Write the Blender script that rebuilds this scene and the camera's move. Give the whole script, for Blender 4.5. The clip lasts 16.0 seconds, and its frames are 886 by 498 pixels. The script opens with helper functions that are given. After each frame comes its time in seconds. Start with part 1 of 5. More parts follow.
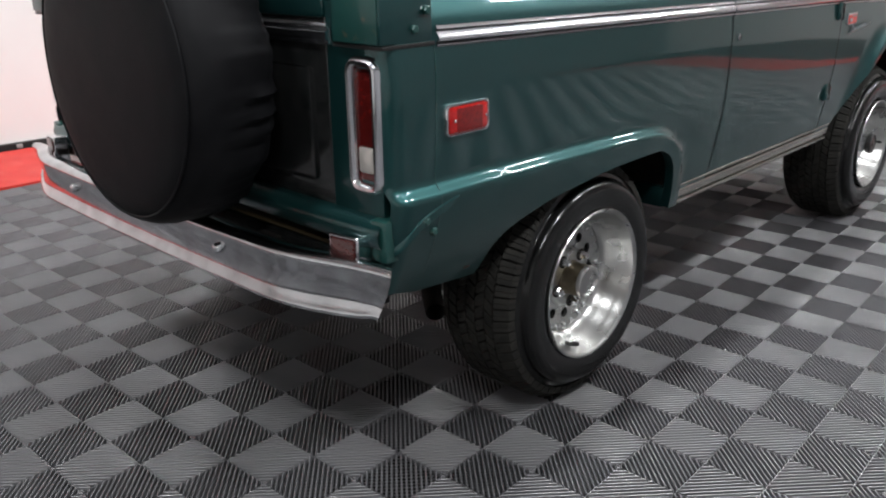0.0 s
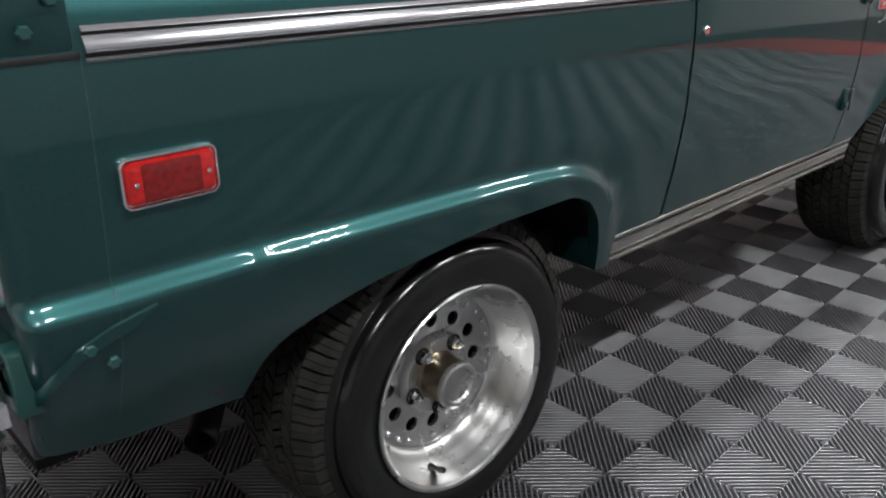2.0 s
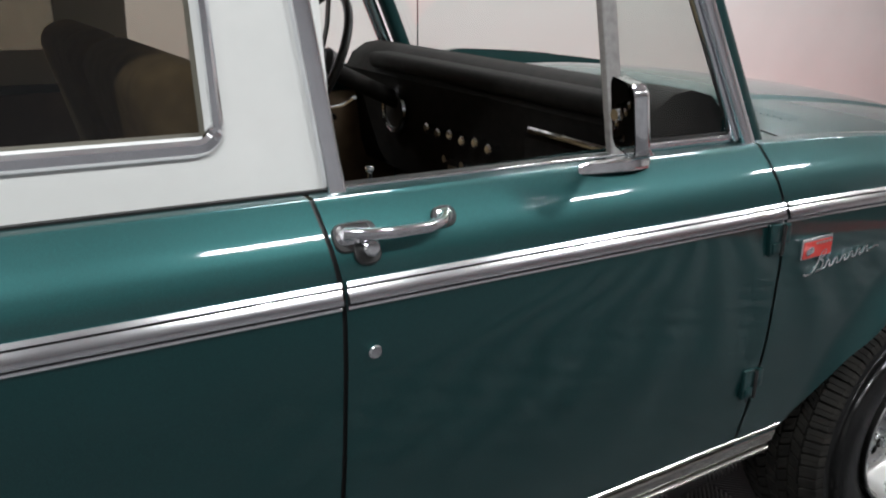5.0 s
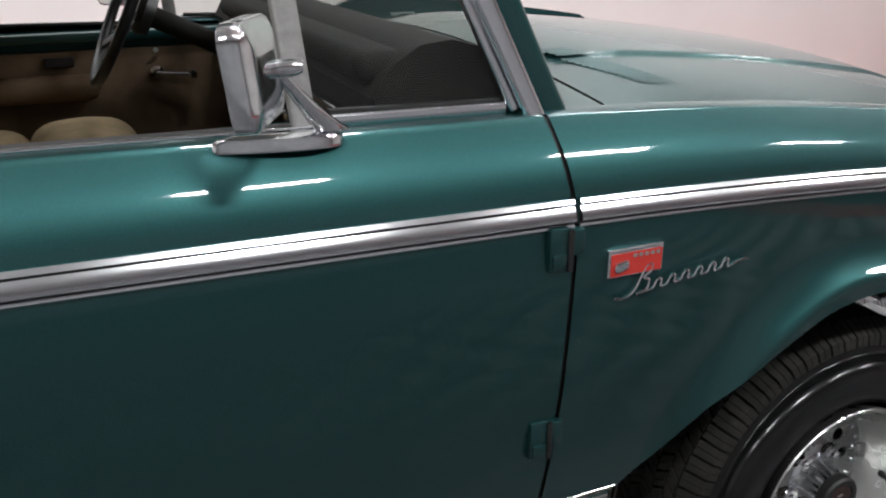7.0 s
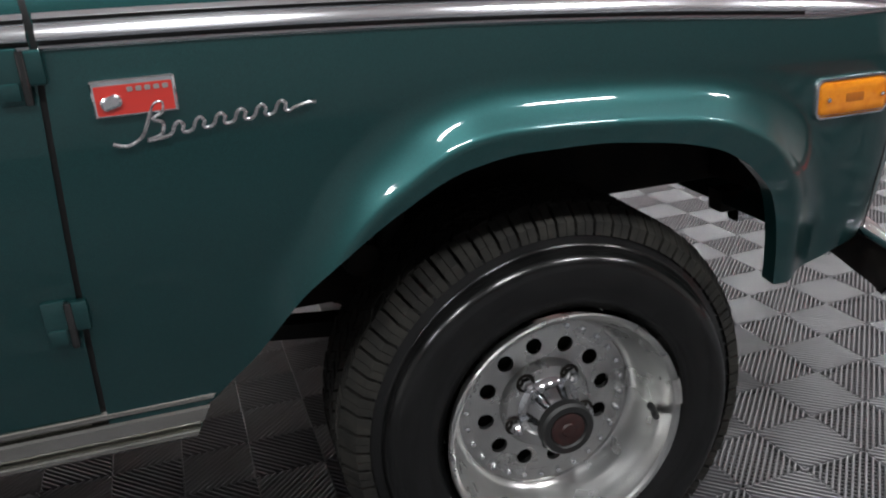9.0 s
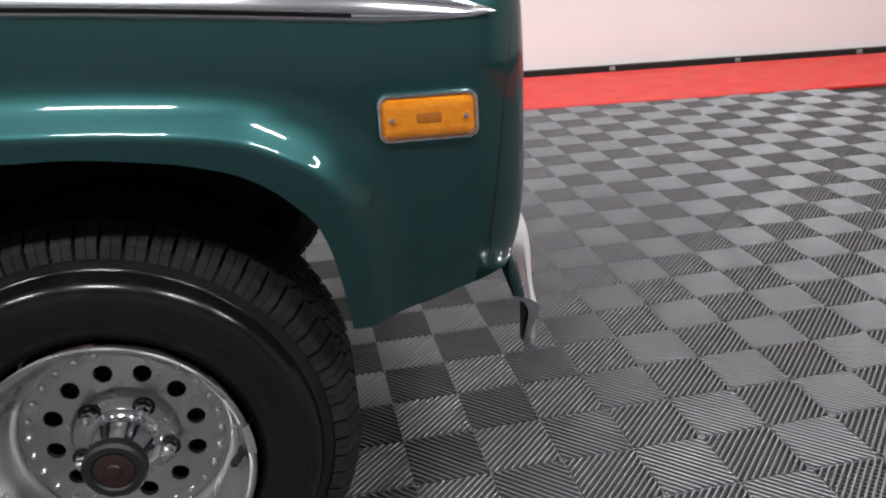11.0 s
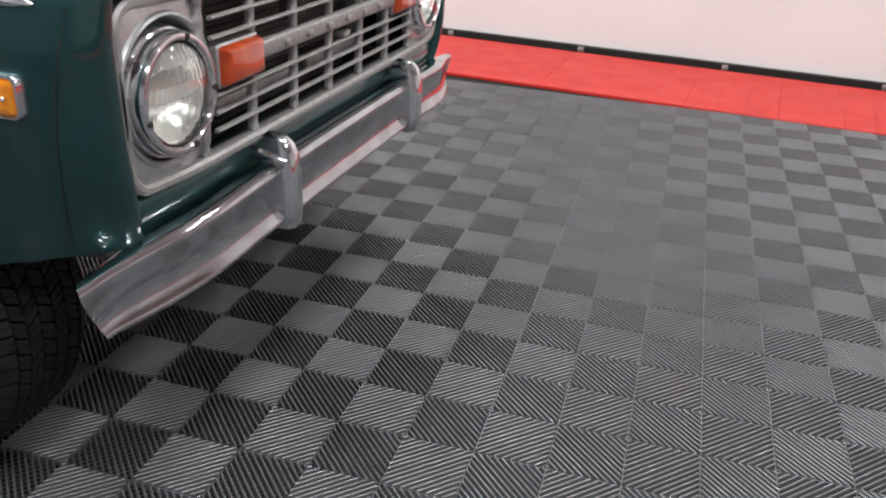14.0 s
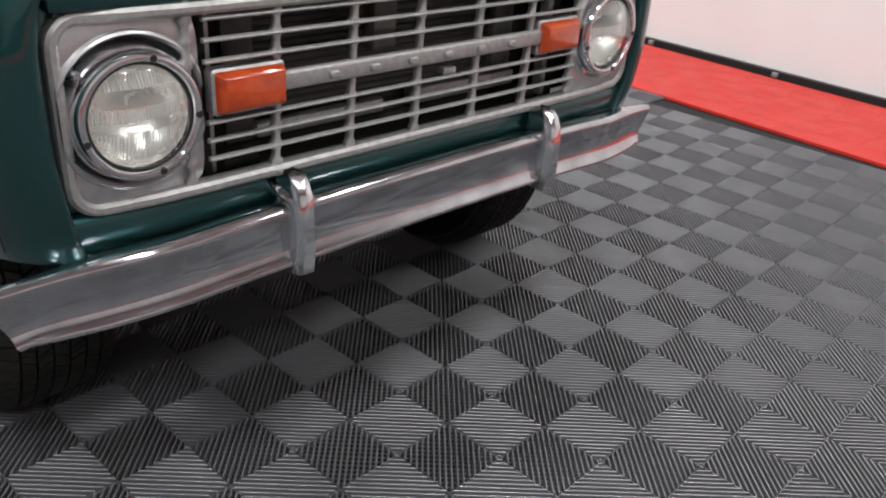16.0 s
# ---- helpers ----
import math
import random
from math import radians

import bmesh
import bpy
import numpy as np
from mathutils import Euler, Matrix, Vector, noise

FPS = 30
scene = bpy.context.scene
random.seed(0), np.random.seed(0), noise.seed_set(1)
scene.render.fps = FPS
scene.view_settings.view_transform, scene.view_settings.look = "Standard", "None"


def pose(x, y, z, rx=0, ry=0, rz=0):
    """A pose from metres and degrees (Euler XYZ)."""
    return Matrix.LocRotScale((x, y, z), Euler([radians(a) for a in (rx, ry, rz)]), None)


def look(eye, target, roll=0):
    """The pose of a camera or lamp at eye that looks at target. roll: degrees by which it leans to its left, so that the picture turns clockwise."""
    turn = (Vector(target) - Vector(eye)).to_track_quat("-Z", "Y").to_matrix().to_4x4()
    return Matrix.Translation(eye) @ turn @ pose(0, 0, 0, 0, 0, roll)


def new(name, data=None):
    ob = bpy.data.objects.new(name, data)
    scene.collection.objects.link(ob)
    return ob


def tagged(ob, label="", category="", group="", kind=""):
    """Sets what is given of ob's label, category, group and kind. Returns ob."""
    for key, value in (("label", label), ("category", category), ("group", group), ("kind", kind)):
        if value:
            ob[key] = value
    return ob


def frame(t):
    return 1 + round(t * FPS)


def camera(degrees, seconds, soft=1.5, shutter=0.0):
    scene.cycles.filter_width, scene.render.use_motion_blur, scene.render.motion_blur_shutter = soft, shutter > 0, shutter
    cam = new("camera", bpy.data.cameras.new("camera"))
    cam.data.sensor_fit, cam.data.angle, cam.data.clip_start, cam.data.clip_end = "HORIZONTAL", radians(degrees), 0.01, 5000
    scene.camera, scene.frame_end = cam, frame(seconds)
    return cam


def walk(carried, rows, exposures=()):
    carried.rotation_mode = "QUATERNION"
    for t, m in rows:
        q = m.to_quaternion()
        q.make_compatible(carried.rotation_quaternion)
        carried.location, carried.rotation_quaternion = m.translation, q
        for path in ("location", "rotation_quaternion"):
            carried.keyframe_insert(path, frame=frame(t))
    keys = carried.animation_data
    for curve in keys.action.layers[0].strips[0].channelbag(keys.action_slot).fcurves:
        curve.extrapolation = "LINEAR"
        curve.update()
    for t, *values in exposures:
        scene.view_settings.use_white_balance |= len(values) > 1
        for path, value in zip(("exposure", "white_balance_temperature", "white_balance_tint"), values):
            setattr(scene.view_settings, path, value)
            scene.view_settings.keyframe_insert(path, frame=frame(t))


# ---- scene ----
cam = camera(56.4, 16.0, soft=2.1)
PATH = [
    (0, (-1.954, -2.093, 1.305), (-0.604, -0.787, 0.617), -0.8),
    (0.5, (-1.732, -2.01, 1.294), (-0.419, -0.687, 0.569), -0.9),
    (1, (-1.514, -1.957, 1.289), (-0.235, -0.613, 0.541), -0.7),
    (1.5, (-1.287, -1.901, 1.282), (-0.018, -0.555, 0.522), -0.4),
    (2, (-1.053, -1.901, 1.272), (0.196, -0.533, 0.518), -0.6),
    (2.5, (-0.833, -1.962, 1.295), (0.363, -0.551, 0.534), -0.1),
    (3, (-0.597, -1.921, 1.274), (0.597, -0.49, 0.55), 0.1),
    (3.5, (-0.392, -1.873, 1.318), (0.793, -0.411, 0.64), 0.2),
    (4, (-0.195, -1.884, 1.479), (0.914, -0.372, 0.783), 1.9),
    (4.2, (-0.102, -1.87, 1.519), (0.986, -0.337, 0.836), 1.7),
    (6.3, (0.755, -1.852, 1.56), (1.554, -0.141, 0.903), -0.4),
    (6.5, (0.837, -1.839, 1.542), (1.615, -0.127, 0.861), -0.2),
    (7, (1.035, -1.813, 1.475), (1.779, -0.106, 0.748), -0.2),
    (7.5, (1.273, -1.861, 1.406), (1.904, -0.124, 0.641), -1.0),
    (8, (1.442, -1.902, 1.305), (2.038, -0.145, 0.559), -1.8),
    (8.5, (1.64, -1.875, 1.239), (2.206, -0.121, 0.462), -2.7),
    (9, (1.848, -1.96, 1.149), (2.34, -0.147, 0.463), -4.4),
    (9.5, (2.124, -1.971, 1.105), (2.471, -0.118, 0.435), -5.1),
    (10, (2.338, -1.93, 1.101), (2.639, -0.083, 0.395), -4.3),
    (10.2, (2.41, -1.933, 1.086), (2.714, -0.083, 0.389), -4.0),
    (12.3, (3.193, -1.982, 1.233), (3.286, -0.193, 0.344), 1.7),
    (12.5, (3.275, -1.964, 1.234), (3.308, -0.174, 0.342), 2.2),
    (13, (3.464, -1.878, 1.211), (3.348, -0.091, 0.32), 3.6),
    (13.5, (3.631, -1.803, 1.213), (3.336, -0.041, 0.314), 3.2),
    (14, (3.831, -1.759, 1.226), (3.292, -0.044, 0.347), 2.9),
    (14.5, (3.927, -1.623, 1.229), (3.203, 0.022, 0.351), 3.4),
    (15, (4.017, -1.461, 1.248), (3.119, 0.084, 0.35), 4.0),
    (15.5, (4.157, -1.326, 1.257), (3.061, 0.09, 0.367), 3.6),
    (16, (4.208, -1.161, 1.267), (2.963, 0.114, 0.361), 4.1),
]
walk(cam, [(t, look(eye, target, roll)) for t, eye, target, roll in PATH],
     [(0, 0.15), (1.0, 0.16), (3.0, 0.28), (4.2, 0.04), (6.3, -0.16), (7.5, -0.08), (8.5, 0.02), (10.2, 0.08), (12.3, 0.03), (16, -0.10)])

# ---- light ----
world = bpy.data.worlds.new("world")
scene.world = world
world.use_nodes = True
bg = world.node_tree.nodes["Background"]
bg.inputs["Color"].default_value = (0.9, 0.95, 1.0, 1)
bg.inputs["Strength"].default_value = 0.05
ROOM_Z = 4.2            # ceiling height


def tube_lamp(x, y, watts):
    lamp = bpy.data.lights.new("tube_lamp", "AREA")
    lamp.shape, lamp.size, lamp.size_y = "RECTANGLE", 0.85, 0.14
    lamp.energy = watts
    lamp.color = (0.965, 0.985, 1.0)
    ob = new("tube_lamp", lamp)
    ob.matrix_world = pose(x, y, ROOM_Z - 0.13, 0, 0, 0)
    return ob


LAMP_X = (-2.9, -0.5, 1.9, 4.3, 6.7)
LAMP_Y = (-3.05, -0.45, 2.1)
WATTS = (80.0, 60.0, 53.0)      # watts by row: near side raised, far side cut, to balance the floor's light
for lx in LAMP_X:
    for ly, watts in zip(LAMP_Y, WATTS):
        tube_lamp(lx, ly, watts)


# ---- materials ----
def material(name, color, rough=0.5, metal=0.0, coat=0.0, spec=0.5):
    m = bpy.data.materials.new(name)
    m.use_nodes = True
    b = m.node_tree.nodes["Principled BSDF"]
    b.inputs["Base Color"].default_value = (*color, 1)
    b.inputs["Roughness"].default_value = rough
    b.inputs["Metallic"].default_value = metal
    b.inputs["Coat Weight"].default_value = coat
    b.inputs["Coat Roughness"].default_value = 0.05
    b.inputs["Specular IOR Level"].default_value = spec
    return m


def vary(m, scale, color2, amount=(0.35, 0.7), detail=4.0, bump=0.0, bump_scale=200.0, rough=None, stretch=(1, 1, 1)):
    """Mixes a second colour in by noise, and adds fine relief and uneven gloss."""
    nt = m.node_tree
    b = nt.nodes["Principled BSDF"]
    co = nt.nodes.new("ShaderNodeTexCoord")
    mp = nt.nodes.new("ShaderNodeMapping")
    mp.inputs["Scale"].default_value = stretch
    nt.links.new(co.outputs["Object"], mp.inputs["Vector"])
    n = nt.nodes.new("ShaderNodeTexNoise")
    n.inputs["Scale"].default_value = scale
    n.inputs["Detail"].default_value = detail
    nt.links.new(mp.outputs[0], n.inputs["Vector"])
    r = nt.nodes.new("ShaderNodeMapRange")
    r.inputs["From Min"].default_value, r.inputs["From Max"].default_value = amount
    nt.links.new(n.outputs["Fac"], r.inputs["Value"])
    mix = nt.nodes.new("ShaderNodeMix")
    mix.data_type = "RGBA"
    mix.inputs["A"].default_value = b.inputs["Base Color"].default_value
    mix.inputs["B"].default_value = (*color2, 1)
    nt.links.new(r.outputs[0], mix.inputs["Factor"])
    nt.links.new(mix.outputs["Result"], b.inputs["Base Color"])
    if rough:
        r2 = nt.nodes.new("ShaderNodeMapRange")
        r2.inputs["To Min"].default_value, r2.inputs["To Max"].default_value = rough
        nt.links.new(n.outputs["Fac"], r2.inputs["Value"])
        nt.links.new(r2.outputs[0], b.inputs["Roughness"])
    if bump:
        n2 = nt.nodes.new("ShaderNodeTexNoise")
        n2.inputs["Scale"].default_value = bump_scale
        n2.inputs["Detail"].default_value = 3
        nt.links.new(mp.outputs[0], n2.inputs["Vector"])
        bp = nt.nodes.new("ShaderNodeBump")
        bp.inputs["Strength"].default_value = bump
        bp.inputs["Distance"].default_value = 0.002
        nt.links.new(n2.outputs["Fac"], bp.inputs["Height"])
        nt.links.new(bp.outputs[0], b.inputs["Normal"])
    return m


def glass_material(name, tint, gloss_rough=0.0):
    m = bpy.data.materials.new(name)
    m.use_nodes = True
    nt = m.node_tree
    nt.nodes.remove(nt.nodes["Principled BSDF"])
    out = nt.nodes["Material Output"]
    tr = nt.nodes.new("ShaderNodeBsdfTransparent")
    tr.inputs["Color"].default_value = (*tint, 1)
    gl = nt.nodes.new("ShaderNodeBsdfGlossy")
    gl.inputs["Roughness"].default_value = gloss_rough
    fr = nt.nodes.new("ShaderNodeLayerWeight")
    fr.inputs["Blend"].default_value = 0.5
    pw = nt.nodes.new("ShaderNodeMath")
    pw.operation = "POWER"
    pw.inputs[1].default_value = 4.0
    mr = nt.nodes.new("ShaderNodeMapRange")
    mr.inputs["To Min"].default_value, mr.inputs["To Max"].default_value = 0.05, 0.9
    mix = nt.nodes.new("ShaderNodeMixShader")
    nt.links.new(fr.outputs["Facing"], pw.inputs[0])
    nt.links.new(pw.outputs[0], mr.inputs["Value"])
    nt.links.new(mr.outputs[0], mix.inputs[0])
    nt.links.new(tr.outputs[0], mix.inputs[1])
    nt.links.new(gl.outputs[0], mix.inputs[2])
    nt.links.new(mix.outputs[0], out.inputs["Surface"])
    return m


PAINT = vary(material("green_paint", (0.0115, 0.058, 0.058), 0.45, 0.80, 0.9), 900, (0.015, 0.077, 0.0775), (0.4, 0.65), 2, rough=(0.36, 0.45))
PAINT_EDGE = vary(material("worn_green_paint", (0.010, 0.06, 0.053), 0.4, 0.2, 0.5), 40, (0.10, 0.09, 0.06), (0.6, 0.75), 6)
BLACK_PAINT = vary(material("black_paint", (0.006, 0.007, 0.007), 0.18, 0, 0.6), 30, (0.014, 0.014, 0.014), rough=(0.12, 0.3))
CHROME = vary(material("chrome", (0.80, 0.81, 0.83), 0.07, 1.0), 60, (0.66, 0.67, 0.69), (0.45, 0.75), rough=(0.04, 0.16))
BUMPER = vary(material("bumper_chrome", (0.60, 0.61, 0.63), 0.2, 1.0), 14, (0.42, 0.42, 0.43), (0.4, 0.7), 6, bump=0.05, bump_scale=18, rough=(0.05, 0.18))
ALLOY = vary(material("polished_alloy", (0.57, 0.57, 0.56), 0.22, 1.0), 16, (0.49, 0.49, 0.48), rough=(0.23, 0.33))
def turned(m, amount):
    """Fine lathe marks round the part's own axis spread the gloss across them."""
    nt = m.node_tree
    tan = nt.nodes.new("ShaderNodeTangent")
    tan.direction_type = "RADIAL"
    tan.axis = "Z"
    p = nt.nodes["Principled BSDF"]
    p.inputs["Anisotropic"].default_value = amount
    p.inputs["Anisotropic Rotation"].default_value = 0.25
    nt.links.new(tan.outputs[0], p.inputs["Tangent"])
    crd = nt.nodes.new("ShaderNodeTexCoord")
    wave = nt.nodes.new("ShaderNodeTexWave")
    wave.wave_type, wave.rings_direction = "RINGS", "Z"
    wave.inputs["Scale"].default_value = 55
    wave.inputs["Distortion"].default_value = 0.6
    rel = nt.nodes.new("ShaderNodeBump")
    rel.inputs["Strength"].default_value = 0.10
    rel.inputs["Distance"].default_value = 0.001
    nt.links.new(crd.outputs["Object"], wave.inputs["Vector"])
    nt.links.new(wave.outputs[1], rel.inputs["Height"])
    nt.links.new(rel.outputs[0], p.inputs["Normal"])


turned(ALLOY, 0.55)
DIAL_RED = vary(material("dark_red_dial", (0.035, 0.012, 0.010), 0.35), 120, (0.018, 0.010, 0.010))
BRASS = vary(material("brassy_hub", (0.25, 0.21, 0.15), 0.3, 1.0), 40, (0.15, 0.12, 0.08), rough=(0.24, 0.42))
SATIN = vary(material("satin_aluminium", (0.42, 0.41, 0.40), 0.5, 0.7), 70, (0.33, 0.32, 0.31), rough=(0.42, 0.60))
TRIM = vary(material("bright_trim", (0.86, 0.87, 0.90), 0.14, 1.0), 20, (0.78, 0.79, 0.82), rough=(0.10, 0.20), stretch=(0.2, 1, 1))
STEEL_TRIM = vary(material("brushed_sill_trim", (0.50, 0.49, 0.46), 0.22, 1.0), 20, (0.38, 0.37, 0.34), rough=(0.14, 0.28), stretch=(0.15, 1, 1))
RUBBER = vary(material("tyre_rubber", (0.0045, 0.0045, 0.0045), 0.25, spec=0.38), 18, (0.008, 0.008, 0.008), bump=0.04, bump_scale=160, rough=(0.12, 0.24))
TREAD = vary(material("tread_rubber", (0.014, 0.0135, 0.0125), 0.8, spec=0.2), 30, (0.026, 0.0245, 0.021), bump=0.4, bump_scale=220)
SEAL = material("black_rubber_seal", (0.010, 0.010, 0.010), 0.5)
UNDER = vary(material("undercarriage", (0.007, 0.007, 0.007), 0.75, spec=0.2), 12, (0.018, 0.014, 0.011), bump=0.4, bump_scale=60)
VINYL = vary(material("black_vinyl", (0.005, 0.005, 0.006), 0.62, spec=0.12), 14, (0.008, 0.008, 0.009), bump=0.3, bump_scale=420, rough=(0.5, 0.7))
DASH = vary(material("dash_vinyl", (0.013, 0.0125, 0.0115), 0.7, spec=0.10), 30, (0.020, 0.0185, 0.017), bump=0.15, bump_scale=300)
CLOTH = vary(material("tan_corduroy", (0.225, 0.165, 0.085), 0.9), 30, (0.165, 0.12, 0.06), bump=0.6, bump_scale=340)
PANEL = vary(material("brown_door_card", (0.150, 0.098, 0.056), 0.7), 22, (0.105, 0.068, 0.038), bump=0.4, bump_scale=220)
WHITE_TOP = vary(material("white_hardtop_paint", (0.74, 0.75, 0.73), 0.35, 0, 0.4), 9, (0.68, 0.69, 0.67), rough=(0.3, 0.45))
GLASS = glass_material("clear_glass", (0.80, 0.84, 0.82))
SMOKE = glass_material("smoked_glass", (0.34, 0.32, 0.27))
HEAD_GLASS = glass_material("headlight_glass", (0.96, 0.96, 0.94), 0.08)
_nt = HEAD_GLASS.node_tree
_co = _nt.nodes.new("ShaderNodeTexCoord")
_wv = _nt.nodes.new("ShaderNodeTexWave")
_wv.bands_direction = "Y"
_wv.inputs["Scale"].default_value = 26
_wv.inputs["Distortion"].default_value = 0.6
_bp = _nt.nodes.new("ShaderNodeBump")
_bp.inputs["Strength"].default_value = 0.6
_bp.inputs["Distance"].default_value = 0.004
_nt.links.new(_co.outputs["Object"], _wv.inputs["Vector"])
_nt.links.new(_wv.outputs["Fac"], _bp.inputs["Height"])
for _n in _nt.nodes:
    if _n.bl_idname in ("ShaderNodeBsdfGlossy", "ShaderNodeLayerWeight"):
        _nt.links.new(_bp.outputs[0], _n.inputs["Normal"])
BOWL = vary(material("reflector_bowl", (0.96, 0.95, 0.93), 0.2, 0.85), 30, (0.90, 0.89, 0.87), bump=0.8, bump_scale=70, rough=(0.18, 0.34))
SURROUND = vary(material("silver_surround", (0.60, 0.60, 0.60), 0.32, 0.9), 40, (0.50, 0.50, 0.50), rough=(0.22, 0.42))
FLUTE = glass_material("fluted_glass", (0.97, 0.97, 0.96), 0.03)
_nt = FLUTE.node_tree
_out = _nt.nodes["Material Output"]
_was = _out.inputs["Surface"].links[0].from_socket
_df = _nt.nodes.new("ShaderNodeBsdfDiffuse")
_df.inputs["Color"].default_value = (0.94, 0.94, 0.92, 1)
_mx = _nt.nodes.new("ShaderNodeMixShader")
_mx.inputs[0].default_value = 0.27
_nt.links.new(_was, _mx.inputs[1])
_nt.links.new(_df.outputs[0], _mx.inputs[2])
_nt.links.new(_mx.outputs[0], _out.inputs["Surface"])
MIRROR = material("mirror", (0.9, 0.9, 0.9), 0.02, 1.0)
LENS_RED = vary(material("red_lens", (0.48, 0.012, 0.010), 0.12, 0, 0.6), 90, (0.34, 0.006, 0.006))
LENS_DARK_RED = vary(material("dark_red_lens", (0.085, 0.006, 0.005), 0.14, 0, 0.5), 60, (0.045, 0.003, 0.003))
REFLEX_BROWN = vary(material("brown_red_reflex", (0.055, 0.010, 0.009), 0.2, 0, 0.4), 160, (0.028, 0.006, 0.006))
LENS_AMBER = vary(material("amber_lens", (0.80, 0.27, 0.012), 0.14, 0, 0.6), 90, (0.70, 0.20, 0.008))
LENS_ORANGE = vary(material("orange_lens", (0.46, 0.058, 0.008), 0.16, 0, 0.6), 26, (0.30, 0.028, 0.005))
LENS_MID_RED = vary(material("mid_red_lens", (0.20, 0.006, 0.005), 0.16, 0, 0.5), 120, (0.11, 0.004, 0.004))
RADIATOR = vary(material("radiator", (0.055, 0.051, 0.047), 0.5), 30, (0.10, 0.088, 0.078))
LENS_DARK_AMBER = material("dark_amber_lens", (0.42, 0.12, 0.008), 0.2, 0, 0.5)
LENS_CLEAR = material("clear_lens", (0.46, 0.43, 0.40), 0.12, 0.3, 0.5)
BADGE_RED = material("badge_red", (0.55, 0.035, 0.025), 0.3, 0, 0.5)
BLACK_PLASTIC = material("black_plastic", (0.012, 0.012, 0.012), 0.4)
TILE = vary(material("grey_floor_tile", (0.118, 0.117, 0.126), 0.30, 0, 0.5, spec=1.0), 5, (0.094, 0.093, 0.100), (0.3, 0.7), 6, rough=(0.28, 0.40))
TILE.node_tree.nodes["Principled BSDF"].inputs["Coat Roughness"].default_value = 0.30
TILE.node_tree.nodes["Principled BSDF"].inputs["IOR"].default_value = 1.72
TILE_RED = vary(material("red_floor_tile", (0.62, 0.030, 0.020), 0.45), 5, (0.54, 0.022, 0.015), (0.3, 0.7), 6, rough=(0.36, 0.55))
SUBFLOOR = vary(material("dark_subfloor", (0.010, 0.010, 0.010), 0.95), 9, (0.016, 0.016, 0.016))
WALL = vary(material("white_wall", (0.78, 0.77, 0.755), 0.6), 1.5, (0.74, 0.73, 0.715), bump=0.15, bump_scale=120)
GREY_WALL = vary(material("grey_wall", (0.30, 0.30, 0.31), 0.7), 1.5, (0.25, 0.25, 0.26))
CEIL = vary(material("pale_ceiling", (0.60, 0.60, 0.60), 0.8), 2, (0.54, 0.54, 0.54))
BASE_BLACK = material("black_baseboard", (0.012, 0.012, 0.012), 0.5)
LAMP_WHITE = material("lamp_housing", (0.8, 0.8, 0.8), 0.5)


# ---- mesh tools ----
def part(name, bm, mat, parent=None, label="", sharp=32.0, flat=False, fix=True):
    me = bpy.data.meshes.new(name)
    if fix:
        bmesh.ops.recalc_face_normals(bm, faces=bm.faces)
    bm.to_mesh(me)
    bm.free()
    me.materials.append(mat)
    if not flat:
        me.polygons.foreach_set("use_smooth", [True] * len(me.polygons))
        me.set_sharp_from_angle(angle=radians(sharp))
    ob = new(name, me)
    if parent is not None:
        ob.parent = parent
        if parent.type == "EMPTY":
            ob.matrix_parent_inverse = parent.matrix_basis.inverted()
    if label:
        ob["label"] = label
    return ob


def box(bm, x0, x1, y0, y1, z0, z1, bevel=0.0, seg=2, m=None):
    vs = [bm.verts.new((x, y, z)) for x in (x0, x1) for y in (y0, y1) for z in (z0, z1)]
    fs = [bm.faces.new([vs[i] for i in f]) for f in ((0, 1, 3, 2), (4, 6, 7, 5), (0, 4, 5, 1), (2, 3, 7, 6), (0, 2, 6, 4), (1, 5, 7, 3))]
    if bevel:
        es = list({e for f in fs for e in f.edges})
        got = bmesh.ops.bevel(bm, geom=es, offset=bevel, segments=seg, profile=0.5, affect="EDGES")
        vs = list({v for f in got["faces"] for v in f.verts} | {v for v in vs if v.is_valid})
    if m is not None:
        bmesh.ops.transform(bm, matrix=m, verts=[v for v in vs if v.is_valid])
    return bm


def boxed(*args, **kw):
    return box(bmesh.new(), *args, **kw)


def grid(bm, rows, close_u=False, close_v=False):
    """Faces between rows of points; returns the vertices."""
    vs = [[bm.verts.new(p) for p in row] for row in rows]
    nu, nv = len(vs), len(vs[0])
    for i in range(nu if close_u else nu - 1):
        for j in range(nv if close_v else nv - 1):
            a, b, c, d = vs[i][j], vs[(i + 1) % nu][j], vs[(i + 1) % nu][(j + 1) % nv], vs[i][(j + 1) % nv]
            bm.faces.new((a, b, c, d))
    return vs


def lathe(bm, prof, seg=48, m=None, close=False):
    """Turns (radius, height) round the z axis, then lays it by m."""
    rows = []
    for k in range(seg):
        a = 2 * math.pi * k / seg
        rows.append([Vector((r * math.cos(a), r * math.sin(a), h)) for r, h in prof])
    if m is not None:
        rows = [[m @ p for p in row] for row in rows]
    return grid(bm, rows, close_u=True, close_v=close)


def disc(bm, r, h, seg=32, m=None):
    vs = [Vector((r * math.cos(2 * math.pi * k / seg), r * math.sin(2 * math.pi * k / seg), h)) for k in range(seg)]
    bm.faces.new([bm.verts.new(m @ v if m is not None else v) for v in vs])


def knob(bm, prof, seg=24, m=None):
    """A closed turned body: a profile from its foot to its top, with both ends capped."""
    lathe(bm, prof, seg, m)
    disc(bm, prof[0][0], prof[0][1], seg, m)
    disc(bm, prof[-1][0], prof[-1][1], seg, m)
    bmesh.ops.remove_doubles(bm, verts=bm.verts, dist=1e-6)


